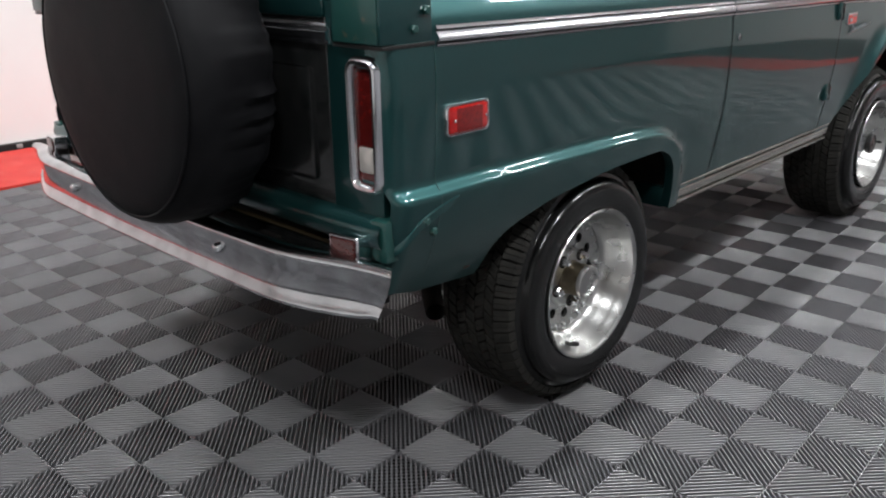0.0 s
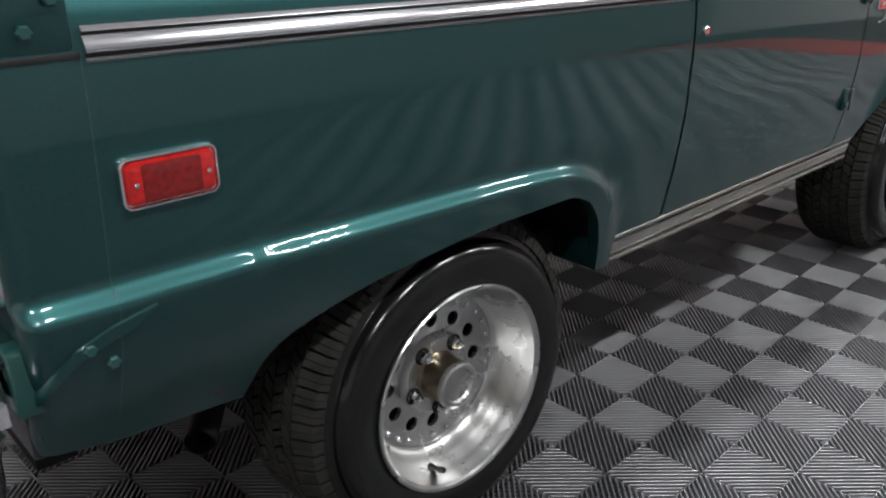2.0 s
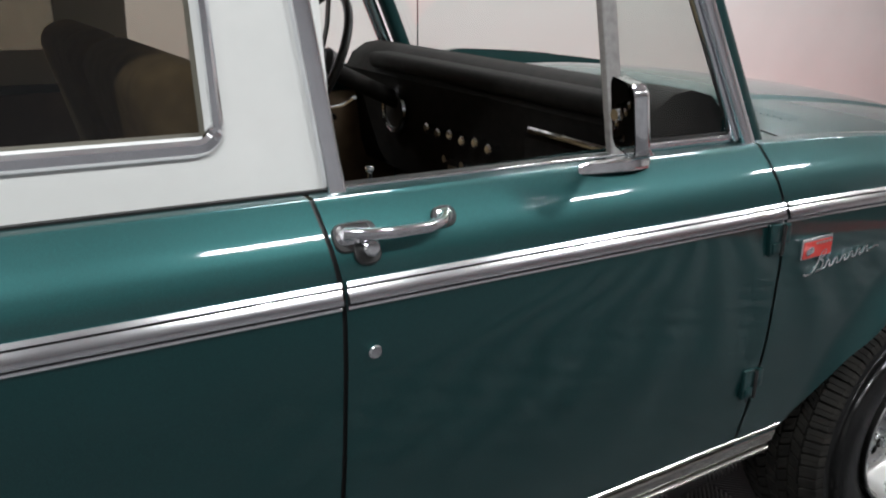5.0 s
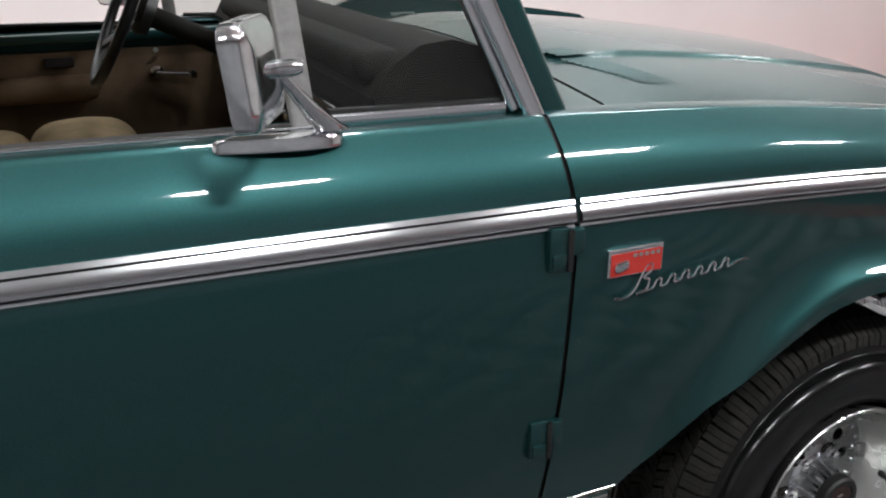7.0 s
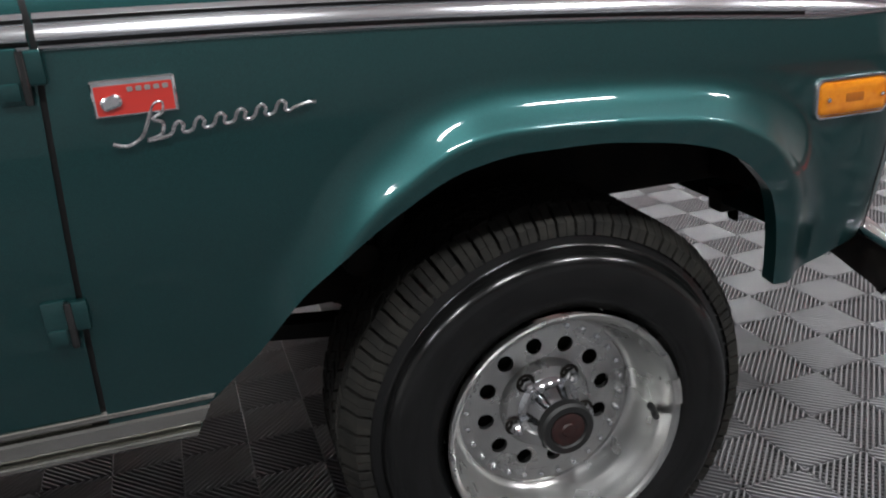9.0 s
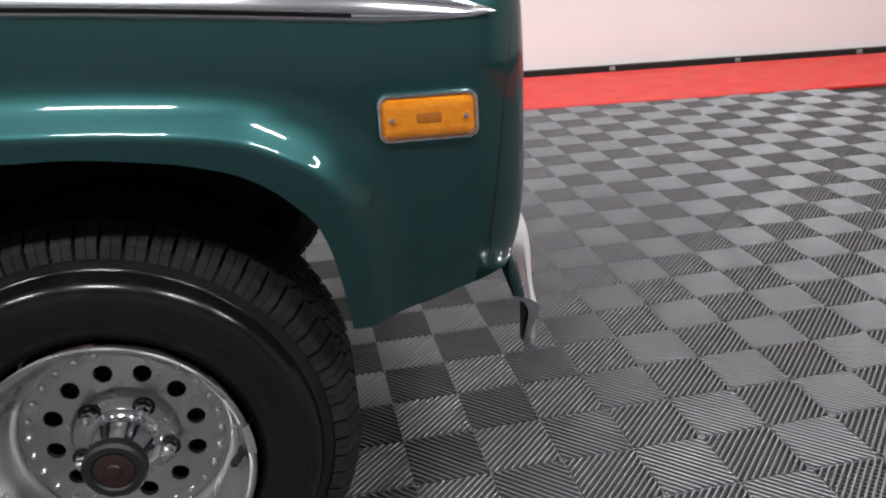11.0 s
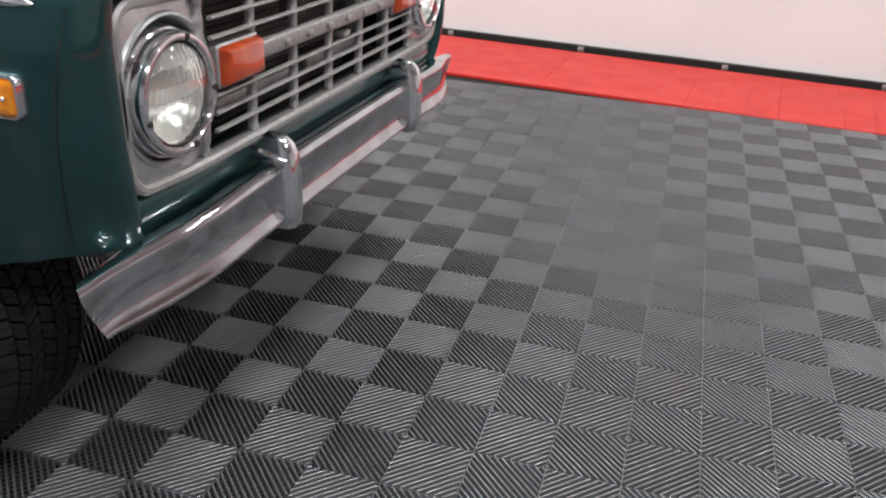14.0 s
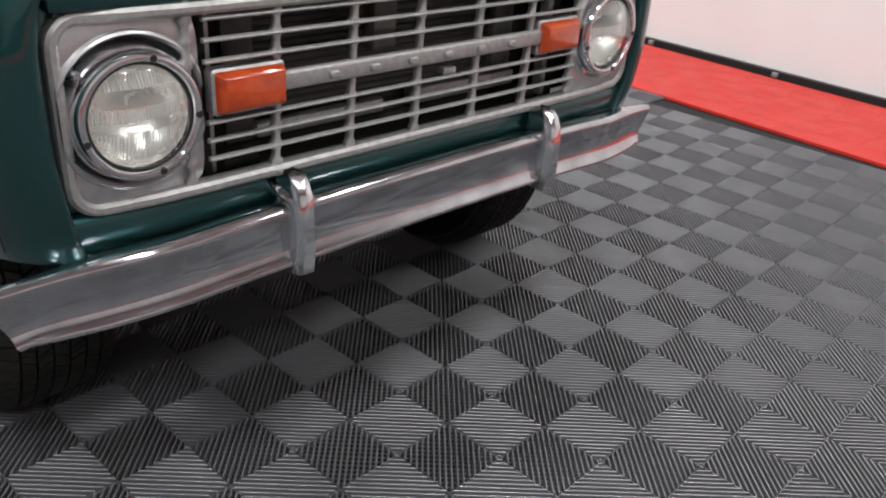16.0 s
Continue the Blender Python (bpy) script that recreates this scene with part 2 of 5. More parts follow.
def sweep(bm, path, section, side, closed_section=True, cap=True, closed_path=False):
    """Carries a section of (a, b) along a path: a along side(tangent), b along the third direction."""
    rows = []
    n = len(path)
    for i, p in enumerate(path):
        p = Vector(p)
        if closed_path:
            t = Vector(path[(i + 1) % n]) - Vector(path[i - 1])
        else:
            t = Vector(path[min(i + 1, n - 1)]) - Vector(path[max(i - 1, 0)])
        t.normalize()
        s = Vector(side)
        s = (s - t * s.dot(t)).normalized()
        u = t.cross(s)
        rows.append([p + s * a + u * b for a, b in section])
    vs = grid(bm, rows, close_u=closed_path, close_v=closed_section)
    if cap and closed_section and not closed_path:
        bm.faces.new(vs[0])
        bm.faces.new(vs[-1])
    return vs


def ring(r, seg=10):
    return [(r * math.cos(2 * math.pi * k / seg), r * math.sin(2 * math.pi * k / seg)) for k in range(seg)]


def rounded_rect(w, h, r, seg=5):
    pts = []
    for cx, cy, a0 in ((w / 2 - r, h / 2 - r, 0), (-w / 2 + r, h / 2 - r, 90), (-w / 2 + r, -h / 2 + r, 180), (w / 2 - r, -h / 2 + r, 270)):
        for k in range(seg + 1):
            a = radians(a0 + 90 * k / seg)
            pts.append((cx + r * math.cos(a), cy + r * math.sin(a)))
    return pts


def plate(bm, w, h, r, levels, m, seg=5):
    """A rounded plate in its own xy plane: levels of (inset, height) from foot to face, the last one filled."""
    loops = []
    for inset, z in levels:
        loops.append([m @ Vector((x, y, z)) for x, y in rounded_rect(w - 2 * inset, h - 2 * inset, max(r - inset, 0.002), seg)])
    vs = grid(bm, loops, close_v=True)
    bm.faces.new(vs[-1])
    return vs


def smooth_curve(knots):
    """A cubic through (x, y) knots with gentle tangents."""
    ks = np.array(knots, float)
    x, y = ks[:, 0], ks[:, 1]
    d = np.diff(y) / np.diff(x)
    g = np.empty(len(x))
    g[0], g[-1] = d[0], d[-1]
    g[1:-1] = [0 if a * b <= 0 else 2 * a * b / (a + b) for a, b in zip(d[:-1], d[1:])]

    def at(v):
        v = min(max(v, x[0]), x[-1])
        i = min(int(np.searchsorted(x, v, side="right")) - 1, len(x) - 2)
        i = max(i, 0)
        h = x[i + 1] - x[i]
        s = (v - x[i]) / h
        return float((2 * s**3 - 3 * s**2 + 1) * y[i] + (s**3 - 2 * s**2 + s) * h * g[i] + (-2 * s**3 + 3 * s**2) * y[i + 1] + (s**3 - s**2) * h * g[i + 1])

    return at


def empty(name, x, y, z, label="", category="", group="", kind=""):
    ob = new(name)
    ob.empty_display_size = 0.1
    ob.matrix_basis = pose(x, y, z)
    return tagged(ob, label, category, group, kind)


# ---- the room ----
GRID = Matrix.Translation((0.860, -1.083, 0)) @ pose(0, 0, 0, 0, 0, 2.2) @ Matrix.Translation((-5 * 0.1652, 7 * 0.1652, 0))
WALL_TURN = pose(2.5, 0, 0, 0, 0, -2.7)      # the white wall and its red border


def in_room(x0, x1, y0, y1, z0, z1, bevel=0.0):
    bm = boxed(x0, x1, y0, y1, z0, z1, bevel=bevel)
    bmesh.ops.transform(bm, matrix=WALL_TURN, verts=bm.verts)
    return bm


tagged(part("floor", boxed(-9, 12, -8, 8, -0.3, -0.016), SUBFLOOR, flat=True), "dark concrete floor under the ribbed tiles", "floor", kind="structure")
tagged(part("wall_north", in_room(-9, 9, 4.0, 4.15, -0.3, ROOM_Z), WALL, flat=True), "plain white painted showroom wall", "wall", kind="structure")
tagged(part("wall_south", in_room(-9, 9, -6.65, -6.5, -0.3, ROOM_Z), GREY_WALL, flat=True), "plain grey painted showroom wall", "wall", kind="structure")
tagged(part("wall_east", in_room(8.85, 9, -6.5, 4.0, -0.3, ROOM_Z), WALL, flat=True), "plain white painted showroom wall", "wall", kind="structure")
tagged(part("wall_west", in_room(-9, -8.85, -6.5, 4.0, -0.3, ROOM_Z), WALL, flat=True), "plain white painted showroom wall", "wall", kind="structure")
tagged(part("ceiling", boxed(-12, 14, -9, 9, ROOM_Z, ROOM_Z + 0.2), CEIL, flat=True), "plain pale showroom ceiling", "ceiling", kind="structure")
baseboard = tagged(part("baseboard", in_room(-8.8, 8.8, 3.955, 3.997, -0.014, 0.035), BASE_BLACK, flat=True), "thin black strip along the wall's foot", "baseboard", kind="structure")
for k in range(14):
    part("clip", in_room(-6.4 + 0.95 * k, -6.36 + 0.95 * k, 3.93, 3.953, 0.0, 0.03, 0.004), SATIN, baseboard, "small pale metal clip")


# ---- the car: measures ----
car = empty("off_road_car", 1.1, 0, 0, "vintage dark green two-door off-road car with chrome trim", "car")
AXLE_R, AXLE_F = 0.0, 2.337
SEAM_B, SEAM_A = 0.692, 1.664       # rear and front edge of the door
PROFILE = smooth_curve([(0.45, 0.806), (0.56, 0.828), (0.70, 0.850), (0.85, 0.862), (0.98, 0.8615), (1.09, 0.8525), (1.135, 0.8445), (1.165, 0.832),
                        (1.19, 0.816), (1.21, 0.7995), (1.225, 0.786), (1.232, 0.779)])
TOP_Z = 1.232
CREST_F = [(1.90, 0.55), (1.932, 0.68), (2.036, 0.818), (2.095, 0.863), (2.150, 0.900), (2.215, 0.921), (2.29, 0.922), (2.36, 0.919), (2.434, 0.915), (2.533, 0.905), (2.590, 0.894), (2.632, 0.875), (2.682, 0.845), (2.714, 0.806), (2.740, 0.757), (2.752, 0.70), (2.758, 0.55)]
CREST_R = [(-0.95, 0.795), (-0.6, 0.793), (-0.3, 0.789), (0.0, 0.785), (0.20, 0.778), (0.29, 0.762), (0.36, 0.725), (0.41, 0.675), (0.435, 0.62), (0.45, 0.48)]
EDGE_F = smooth_curve([(1.66, 0.528), (1.775, 0.531), (1.834, 0.582), (1.952, 0.718), (2.079, 0.817), (2.181, 0.869), (2.27, 0.883), (2.356, 0.883), (2.486, 0.869), (2.573, 0.847), (2.625, 0.817), (2.660, 0.781), (2.681, 0.752), (2.695, 0.712), (2.706, 0.660), (2.714, 0.604), (2.717, 0.574)])
EDGE_R = smooth_curve([(-0.50, 0.525), (-0.47, 0.60), (-0.42, 0.640), (-0.215, 0.697), (0.04, 0.718), (0.235, 0.720), (0.30, 0.700), (0.345, 0.655), (0.375, 0.58), (0.388, 0.50)])


def lift(x, z):
    """The car stands a little higher at the tail, and its waist falls away over the front wheels."""
    drop = float(np.interp(z, [0.92, 1.09, 1.23], [0.0, 0.03, 0.07])) * max(x - 1.62, 0) ** 2
    return z - 0.017 * (x - 0.7) * min(max((z - 0.70) / 0.35, 0), 1) - drop


def smoothstep(a, b, v):
    s = min(max((v - a) / (b - a), 0.0), 1.0)
    return s * s * (3 - 2 * s)


def rounded_line(pts, passes=3):
    """Cuts the corners of a line of points."""
    for _ in range(passes):
        out = [pts[0]]
        for (xa, za), (xb, zb) in zip(pts[:-1], pts[1:]):
            out += [(0.75 * xa + 0.25 * xb, 0.75 * za + 0.25 * zb), (0.25 * xa + 0.75 * xb, 0.25 * za + 0.75 * zb)]
        pts = out + [pts[-1]]
    return np.array(pts)


LINE_F, LINE_R = rounded_line(CREST_F), rounded_line(CREST_R)


def crest_offset(x, z, line, height, wide, power):
    """How far the flare stands out: full below its crest, nothing above it."""
    a, b = line[:-1], line[1:]
    d = b - a
    p = np.array([x, z]) - a
    s = np.clip((p * d).sum(1) / (d * d).sum(1), 0, 1)
    e = p - s[:, None] * d
    far = np.hypot(e[:, 0], e[:, 1])
    k = int(far.argmin())
    # under the crest: an odd number of its stretches lies straight above
    over = (np.minimum(a[:, 0], b[:, 0]) <= x) & (x < np.maximum(a[:, 0], b[:, 0]))
    zs = a[:, 1] + d[:, 1] * (x - a[:, 0]) / np.where(abs(d[:, 0]) < 1e-9, 1e-9, d[:, 0])
    under = bool((over & (zs > z)).sum() % 2)
    sd = -far[k] if under else far[k]
    # the crest itself is rounded over
    t = np.clip((sd + 0.004 + np.linspace(-0.006, 0.006, 7)) / wide, 0.0, 1.0)
    return height * float(((1 - t) ** power).mean())


def side_out(x, z):
    y = PROFILE(z)
    y += crest_offset(x, z, LINE_F, 0.040, 0.085, 2.0) if 1.80 < x < 2.88 else 0.0
    y += crest_offset(x, z, LINE_R, 0.027, 0.026, 1.6) if x < 0.60 else 0.0
    # the quarter rolls under behind the rear wheel
    y -= 0.040 * (max(0.770 - z, 0) / 0.20) ** 1.4 * smoothstep(-0.10, -0.42, x)
    return y - 0.006 * smoothstep(2.6, 3.0, x)


def lean(x, z):
    """The door's edges lean forward towards the waist."""
    w = min(max((x - 0.45) / 0.15, 0), 1) * min(max((1.86 - x) / 0.12, 0), 1)
    return w * (0.050 * (min(z, 1.08) - 1.08) - 0.10 * max(z - 1.10, 0))


def tuck(x, z):
    """The nose's corner rolls under at its foot."""
    return 0.020 * (max(0.75 - z, 0) / 0.15) ** 2 * smoothstep(2.84, 2.98, x)


def side_panel(columns, low, rows=26, top=TOP_Z, sy=-1, lip=0.03):
    """A body side panel: columns of (x, inset) from low(x) up to its shoulder, with a lip turned in at its foot."""
    bm = bmesh.new()
    pts = []
    for x, inset, xs in columns:
        z0 = low(x)
        col = []
        for k in range(rows + 1):
            s = k / rows
            # closer rows on the shoulder
            z = z0 + (top - z0) * (1 - (1 - s) ** 1.35)
            under = tuck(xs, z)
            col.append((xs + lean(x, z) - under, sy * (side_out(x, z) - inset - 0.5 * under), lift(x, z)))
        # above the crease the metal lies nearly flat, in to the bonnet or the window
        x1, y1 = col[-1][0], col[-1][1]
        inner = sy * (0.736 - inset)
        for f in (0.08, 1.0):
            col.append((x1, y1 + (inner - y1) * f, lift(x, top) + 0.0012 + 0.0018 * f))
        under = tuck(xs, z0)
        foot = (xs + lean(x, z0) - under, sy * (side_out(x, z0) - inset - lip - 0.5 * under), lift(x, z0) + 0.004)
        pts.append([foot] + col)
    grid(bm, pts)
    return bm


def span(a, b, n):
    return [a + (b - a) * k / n for k in range(n + 1)]


def columns_of(xs):
    return [(x, 0.0, x) for x in xs]


def front_corner(x0, r=0.105, n=10):
    out = []
    for k in range(1, n + 1):
        a = math.pi / 2 * k / n
        out.append((x0 + 0.4 * r * math.sin(a), 0.088 * (1 - math.cos(a)), x0 + r * math.sin(a)))
    # the lip turned in round the grille
    out += [(x0 + 0.4 * r, 0.094, x0 + r - 0.001), (x0 + 0.4 * r, 0.098, x0 + r - 0.006), (x0 + 0.4 * r, 0.099, x0 + r - 0.045)]
    return out


def fender_low(x):
    if x < 2.717:
        return EDGE_F(x)
    return float(np.interp(x, [2.717, 2.735, 2.831, 2.91, 3.00], [0.572, 0.570, 0.583, 0.607, 0.617]))


def quarter_low(x):
    if x > 0.388:
        return 0.50
    if x < -0.50:
        return float(np.interp(x, [-0.86, -0.72, -0.50], [0.585, 0.548, 0.525]))
    return EDGE_R(x)


FENDER_X = span(1.668, 1.80, 5) + span(1.81, 2.12, 40) + span(2.13, 2.56, 34) + span(2.565, 2.712, 36) + [2.715, 2.717, 2.719] + span(2.73, 2.885, 12)
QUARTER_X = list(reversed(span(0.688, 0.40, 8) + [0.391, 0.388, 0.385, 0.382] + span(0.378, 0.22, 20) + span(0.21, -0.40, 40) + span(-0.41, -0.50, 14) + [-0.503] + span(-0.52, -0.790, 12)))
DOOR_X = span(0.696, 1.660, 30)


def rear_corner(x0, r=0.036, n=7):
    out = []
    for k in range(n, 0, -1):
        a = math.pi / 2 * k / n
        out.append((x0 - 0.4 * r * math.sin(a), r * (1 - math.cos(a)), x0 - r * math.sin(a)))
    return out


def strip_path(x0, x1, z, off=0.0, n=40, sy=-1):
    return [(x, sy * (side_out(x, z) + off), lift(x, z)) for x in span(x0, x1, n)]


MOULD_Z = 1.105
MOULD = [(0.0, -0.022), (0.0, 0.022), (0.004, 0.022), (0.007, 0.0185), (0.009, 0.0155), (0.004, 0.0145), (0.004, 0.012), (0.0055, 0.010), (0.0095, 0.005), (0.0130, -0.001), (0.0150, -0.006), (0.0145, -0.009), (0.010, -0.011), (0.004, -0.0115), (0.004, -0.014), (0.008, -0.016), (0.009, -0.019), (0.006, -0.022)]


def moulding(x0, x1, parent, sy=-1, tip=False):
    bm = bmesh.new()
    path = strip_path(x0, x1, MOULD_Z, -0.001, 40, sy)
    rows = []
    for i, p in enumerate(path):
        k = 1.0
        if tip:
            s = (x1 - p[0]) / 0.16
            k = min(1.0, max(0.04, math.sqrt(max(s, 0)) if s < 1 else 1.0))
        rows.append([(p[0], p[1] + sy * a * (0.35 + 0.65 * k), p[2] + b * k) for a, b in MOULD])
    vs = grid(bm, rows, close_v=True)
    bm.faces.new(vs[0])
    bm.faces.new(vs[-1])
    part("moulding", bm, TRIM, parent, "ribbed bright side moulding", sharp=28)
    # black lines in the two grooves
    for b in (0.0130, -0.0128):
        bm = bmesh.new()
        end = x1 - 0.17 if tip else x1
        line = [p for p in path if p[0] <= end]
        sweep(bm, [(p[0], p[1] + sy * 0.0046, p[2] + b) for p in line], [(-0.0016, -0.001), (0.0016, -0.001), (0.0016, 0.001), (-0.0016, 0.001)], (0, 0, 1))
        part("moulding_groove", bm, SEAL, parent, "black groove line")


doors = {}


def far_rise(x):
    return 0.066 * smoothstep(1.67, 1.90, x) * (1 - smoothstep(2.66, 2.82, x))


fenders = {}
quarters = {}
for sy in (-1, 1):
    doors[sy] = part("door", side_panel(columns_of(DOOR_X), lambda x: 0.562, 30, sy=sy, lip=0.02), PAINT, car, "dark green door with window frame")
    fenders[sy] = part("front_fender", side_panel(columns_of(FENDER_X) + front_corner(2.895), fender_low, 110, sy=sy), PAINT, car, sharp=55)
    quarters[sy] = part("quarter_panel", side_panel(rear_corner(-0.790) + columns_of(QUARTER_X), quarter_low, 132, sy=sy), PAINT, car, sharp=55)
    moulding(0.697, 1.659, doors[sy], sy)
    if sy > 0:
        # the far fender's crown stands a little above the bonnet
        for v in fenders[sy].data.vertices:
            v.co.z += far_rise(v.co.x) * smoothstep(1.10, 1.18, v.co.z)
    moulding(1.669, 2.945, fenders[sy], sy, True)
    moulding(-0.685, 0.687, quarters[sy], sy)
    # dark jambs behind the panel gaps
    for xg in (SEAM_B, SEAM_A):
        bm = bmesh.new()
        sweep(bm, [(xg + lean(xg, z), sy * (side_out(xg, z) - 0.012), lift(xg, z)) for z in span(0.52, 1.228, 20)], [(-0.02, -0.004), (0.02, -0.004), (0.02, 0.004), (-0.02, 0.004)], (1, 0, 0))
        part("door_jamb", bm, SEAL, car, "black rubber door gap")
    bm = boxed(0.70, 1.67, *sorted((sy * 0.80, sy * 0.822)), 0.548, 0.563)
    part("door_gap", bm, SEAL, car, "black rubber door gap")
    # sill with its bright ribbed trim
    part("sill", boxed(0.40, 1.765, *sorted((sy * 0.70, sy * 0.815)), 0.492, 0.562, bevel=0.008), PAINT, car)
    sill = [(-0.002, 0.034), (0.007, 0.034), (0.012, 0.030), (0.012, 0.024), (0.008, 0.021), (-0.001, 0.019), (-0.001, 0.015), (0.008, 0.013), (0.0105, 0.009), (0.0105, -0.010), (0.008, -0.014), (-0.001, -0.016), (-0.001, -0.020), (0.008, -0.022), (0.012, -0.025), (0.012, -0.031), (0.007, -0.036), (-0.002, -0.036)]
    bm = bmesh.new()
    rows = []
    for x in span(0.462, 1.775, 30):
        rows.append([(x + (0.02 * b / 0.036 if x > 1.75 or x < 0.48 else 0), sy * (0.817 + a), 0.527 + b) for a, b in sill])
    vs = grid(bm, rows, close_v=True)
    bm.faces.new(vs[0])
    bm.faces.new(vs[-1])
    part("sill_trim", bm, STEEL_TRIM, car, "ribbed bright sill trim", sharp=25)
    # hinges
    for hz in (0.718, 1.040):
        bm = bmesh.new()
        dx = 0.000 + lean(1.64, hz) * 1.0
        yo = side_out(1.64, hz)
        box(bm, 1.616, 1.648, *sorted((sy * (yo - 0.004), sy * (yo + 0.010))), hz - 0.034, hz + 0.034, 0.004)
        box(bm, 1.648, 1.674, *sorted((sy * (yo - 0.004), sy * (yo + 0.012))), hz - 0.012, hz + 0.030, 0.004)
        box(bm, 1.620, 1.643, *sorted((sy * (yo + 0.008), sy * (yo + 0.0135))), hz - 0.028, hz - 0.006, 0.002)
        bmesh.ops.translate(bm, vec=(dx, 0, 0), verts=bm.verts)
        hinge = part("hinge", bm, PAINT, doors[sy], "painted exposed door hinge")
        bm = bmesh.new()
        knob(bm, [(0.0045, hz - 0.034), (0.0055, hz - 0.030), (0.0055, hz + 0.026), (0.0045, hz + 0.030)], 12, pose(1.650 + dx, sy * (yo + 0.010), 0))
        part("hinge_pin", bm, BLACK_PAINT, hinge, "black hinge pin")
    # key lock and handle
    m = Matrix.Translation((0.735, sy * side_out(0.735, 1.012), 1.012)) @ pose(0, 0, 0, 90 * (1 if sy < 0 else -1))
    bm = bmesh.new()
    knob(bm, [(0.011, -0.002), (0.011, 0.004), (0.009, 0.006), (0.004, 0.006)], 20, m)
    part("lock", bm, CHROME, doors[sy], "round chrome key lock")
    bm = bmesh.new()
    yo = lambda x, z: sy * side_out(x, z)
    hz = 1.187
    path = [(0.725, yo(0.72, hz) + sy * 0.012, hz + 0.004), (0.75, yo(0.75, hz) + sy * 0.030, hz + 0.004), (0.79, yo(0.8, hz) + sy * 0.034, hz + 0.002), (0.85, yo(0.85, hz) + sy * 0.032, hz), (0.88, yo(0.88, hz) + sy * 0.024, hz + 0.002), (0.90, yo(0.9, hz) + sy * 0.002, hz + 0.006)]
    sweep(bm, path, [(x * 1.0, y * 0.8) for x, y in rounded_rect(0.016, 0.022, 0.006, 3)], (0, 0, 1))
    part("handle", bm, CHROME, doors[sy], "chrome pull handle with push button")
    bm = bmesh.new()
    plate(bm, 0.058, 0.030, 0.013, [(0, -0.006), (0, 0.008), (0.004, 0.012)], Matrix.Translation((0.742, yo(0.742, hz), hz - 0.004)) @ pose(0, 0, 0, 62 if sy < 0 else -62))
    part("handle_base", bm, CHROME, doors[sy])
    bm = bmesh.new()
    plate(bm, 0.030, 0.024, 0.011, [(0, -0.004), (0, 0.006), (0.004, 0.010)], Matrix.Translation((0.897, yo(0.897, hz), hz + 0.002)) @ pose(0, 0, 0, 62 if sy < 0 else -62))
    part("handle_foot", bm, CHROME, doors[sy])
    for gx, gz, gw, gh in ((0.744, hz - 0.006, 0.070, 0.044), (0.897, hz + 0.001, 0.042, 0.034), (0.757, 1.164, 0.042, 0.048)):
        bm = bmesh.new()
        plate(bm, gw, gh, 0.0165, [(0, -0.006), (0, 0.0035), (0.002, 0.005)], Matrix.Translation((gx, yo(gx, gz), gz)) @ pose(0, 0, 0, 62 if sy < 0 else -62))
        part("handle_gasket", bm, SEAL, doors[sy], "black rubber gasket under the handle")
    bm = bmesh.new()
    knob(bm, [(0.013, 0), (0.013, 0.026), (0.010, 0.030), (0.004, 0.031)], 18, Matrix.Translation((0.757, yo(0.757, 1.165) - sy * 0.004, 1.163)) @ pose(0, 0, 0, 72 if sy < 0 else -72))
    part("push_button", bm, CHROME, doors[sy])
    for ob in doors[sy].children:
        if ob.name.split(".")[0] in ("handle", "handle_base", "handle_foot", "handle_gasket", "push_button"):
            ob.matrix_basis = Matrix.Translation((-0.018, 0, 0)) @ ob.matrix_basis
    # fine seam between the fender and its front piece
    bm = bmesh.new()
    line = []
    for z in span(0.63, 1.20, 40):
        x = 2.940 + 0.10 * (z - 0.756)
        turn = math.asin(min((x - 2.895) / 0.105, 0.95))
        line.append((x, sy * (side_out(2.895 + 0.042 * math.sin(turn), z) - 0.088 * (1 - math.cos(turn)) - 0.0002), lift(x, z)))
    sweep(bm, line, [(-0.0013, -0.001), (0.0013, -0.001), (0.0, 0.0012)], (1, 0, 0))
    part("fender_seam", bm, SEAL, fenders[sy], "fine dark panel seam")


# ---- side markers, badge ----
def side_marker(name, x0, z0, w, h, lens, parent, sy=-1, label=""):
    y = sy * (side_out(x0, z0))
    m = Matrix.Translation((x0, y, z0)) @ pose(0, 0, 0, 90, 0, (0 if sy < 0 else 180) - sy * math.degrees(math.atan2(side_out(x0 + 0.05, z0) - side_out(x0 - 0.05, z0), 0.1)))
    bm = bmesh.new()
    plate(bm, w, h, 0.015, [(0, -0.01), (0, 0.006), (0.002, 0.010), (0.005, 0.011), (0.007, 0.008), (0.02, 0.005)], m, 7)
    ob = part(name, bm, CHROME, parent, label)
    bm = bmesh.new()
    plate(bm, w - 0.013, h - 0.013, 0.011, [(0, 0.002), (0, 0.007), (0.003, 0.012), (0.008, 0.0145), (0.014, 0.0150)], m, 7)
    part("lens", bm, lens, ob, label.replace("chrome-framed ", ""))
    bm = bmesh.new()
    if lens == LENS_RED:
        plate(bm, w - 0.058, h - 0.024, 0.004, [(0, 0.012), (0, 0.0152), (0.003, 0.0158)], m)
        part("reflex_field", bm, LENS_MID_RED, ob, "darker red reflex field")
    else:
        plate(bm, 0.034, 0.014, 0.003, [(0, 0.012), (0, 0.0152), (0.002, 0.0158)], m)
        part("reflex_field", bm, LENS_DARK_AMBER, ob, "darker amber reflex field")
    for k in (-1, 1):
        bm = bmesh.new()
        knob(bm, [(0.0035, 0.012), (0.0035, 0.019), (0.002, 0.0205)], 10, m @ Matrix.Translation((k * (w / 2 - 0.020), 0, 0)))
        part("screw", bm, CHROME, ob)
    return ob


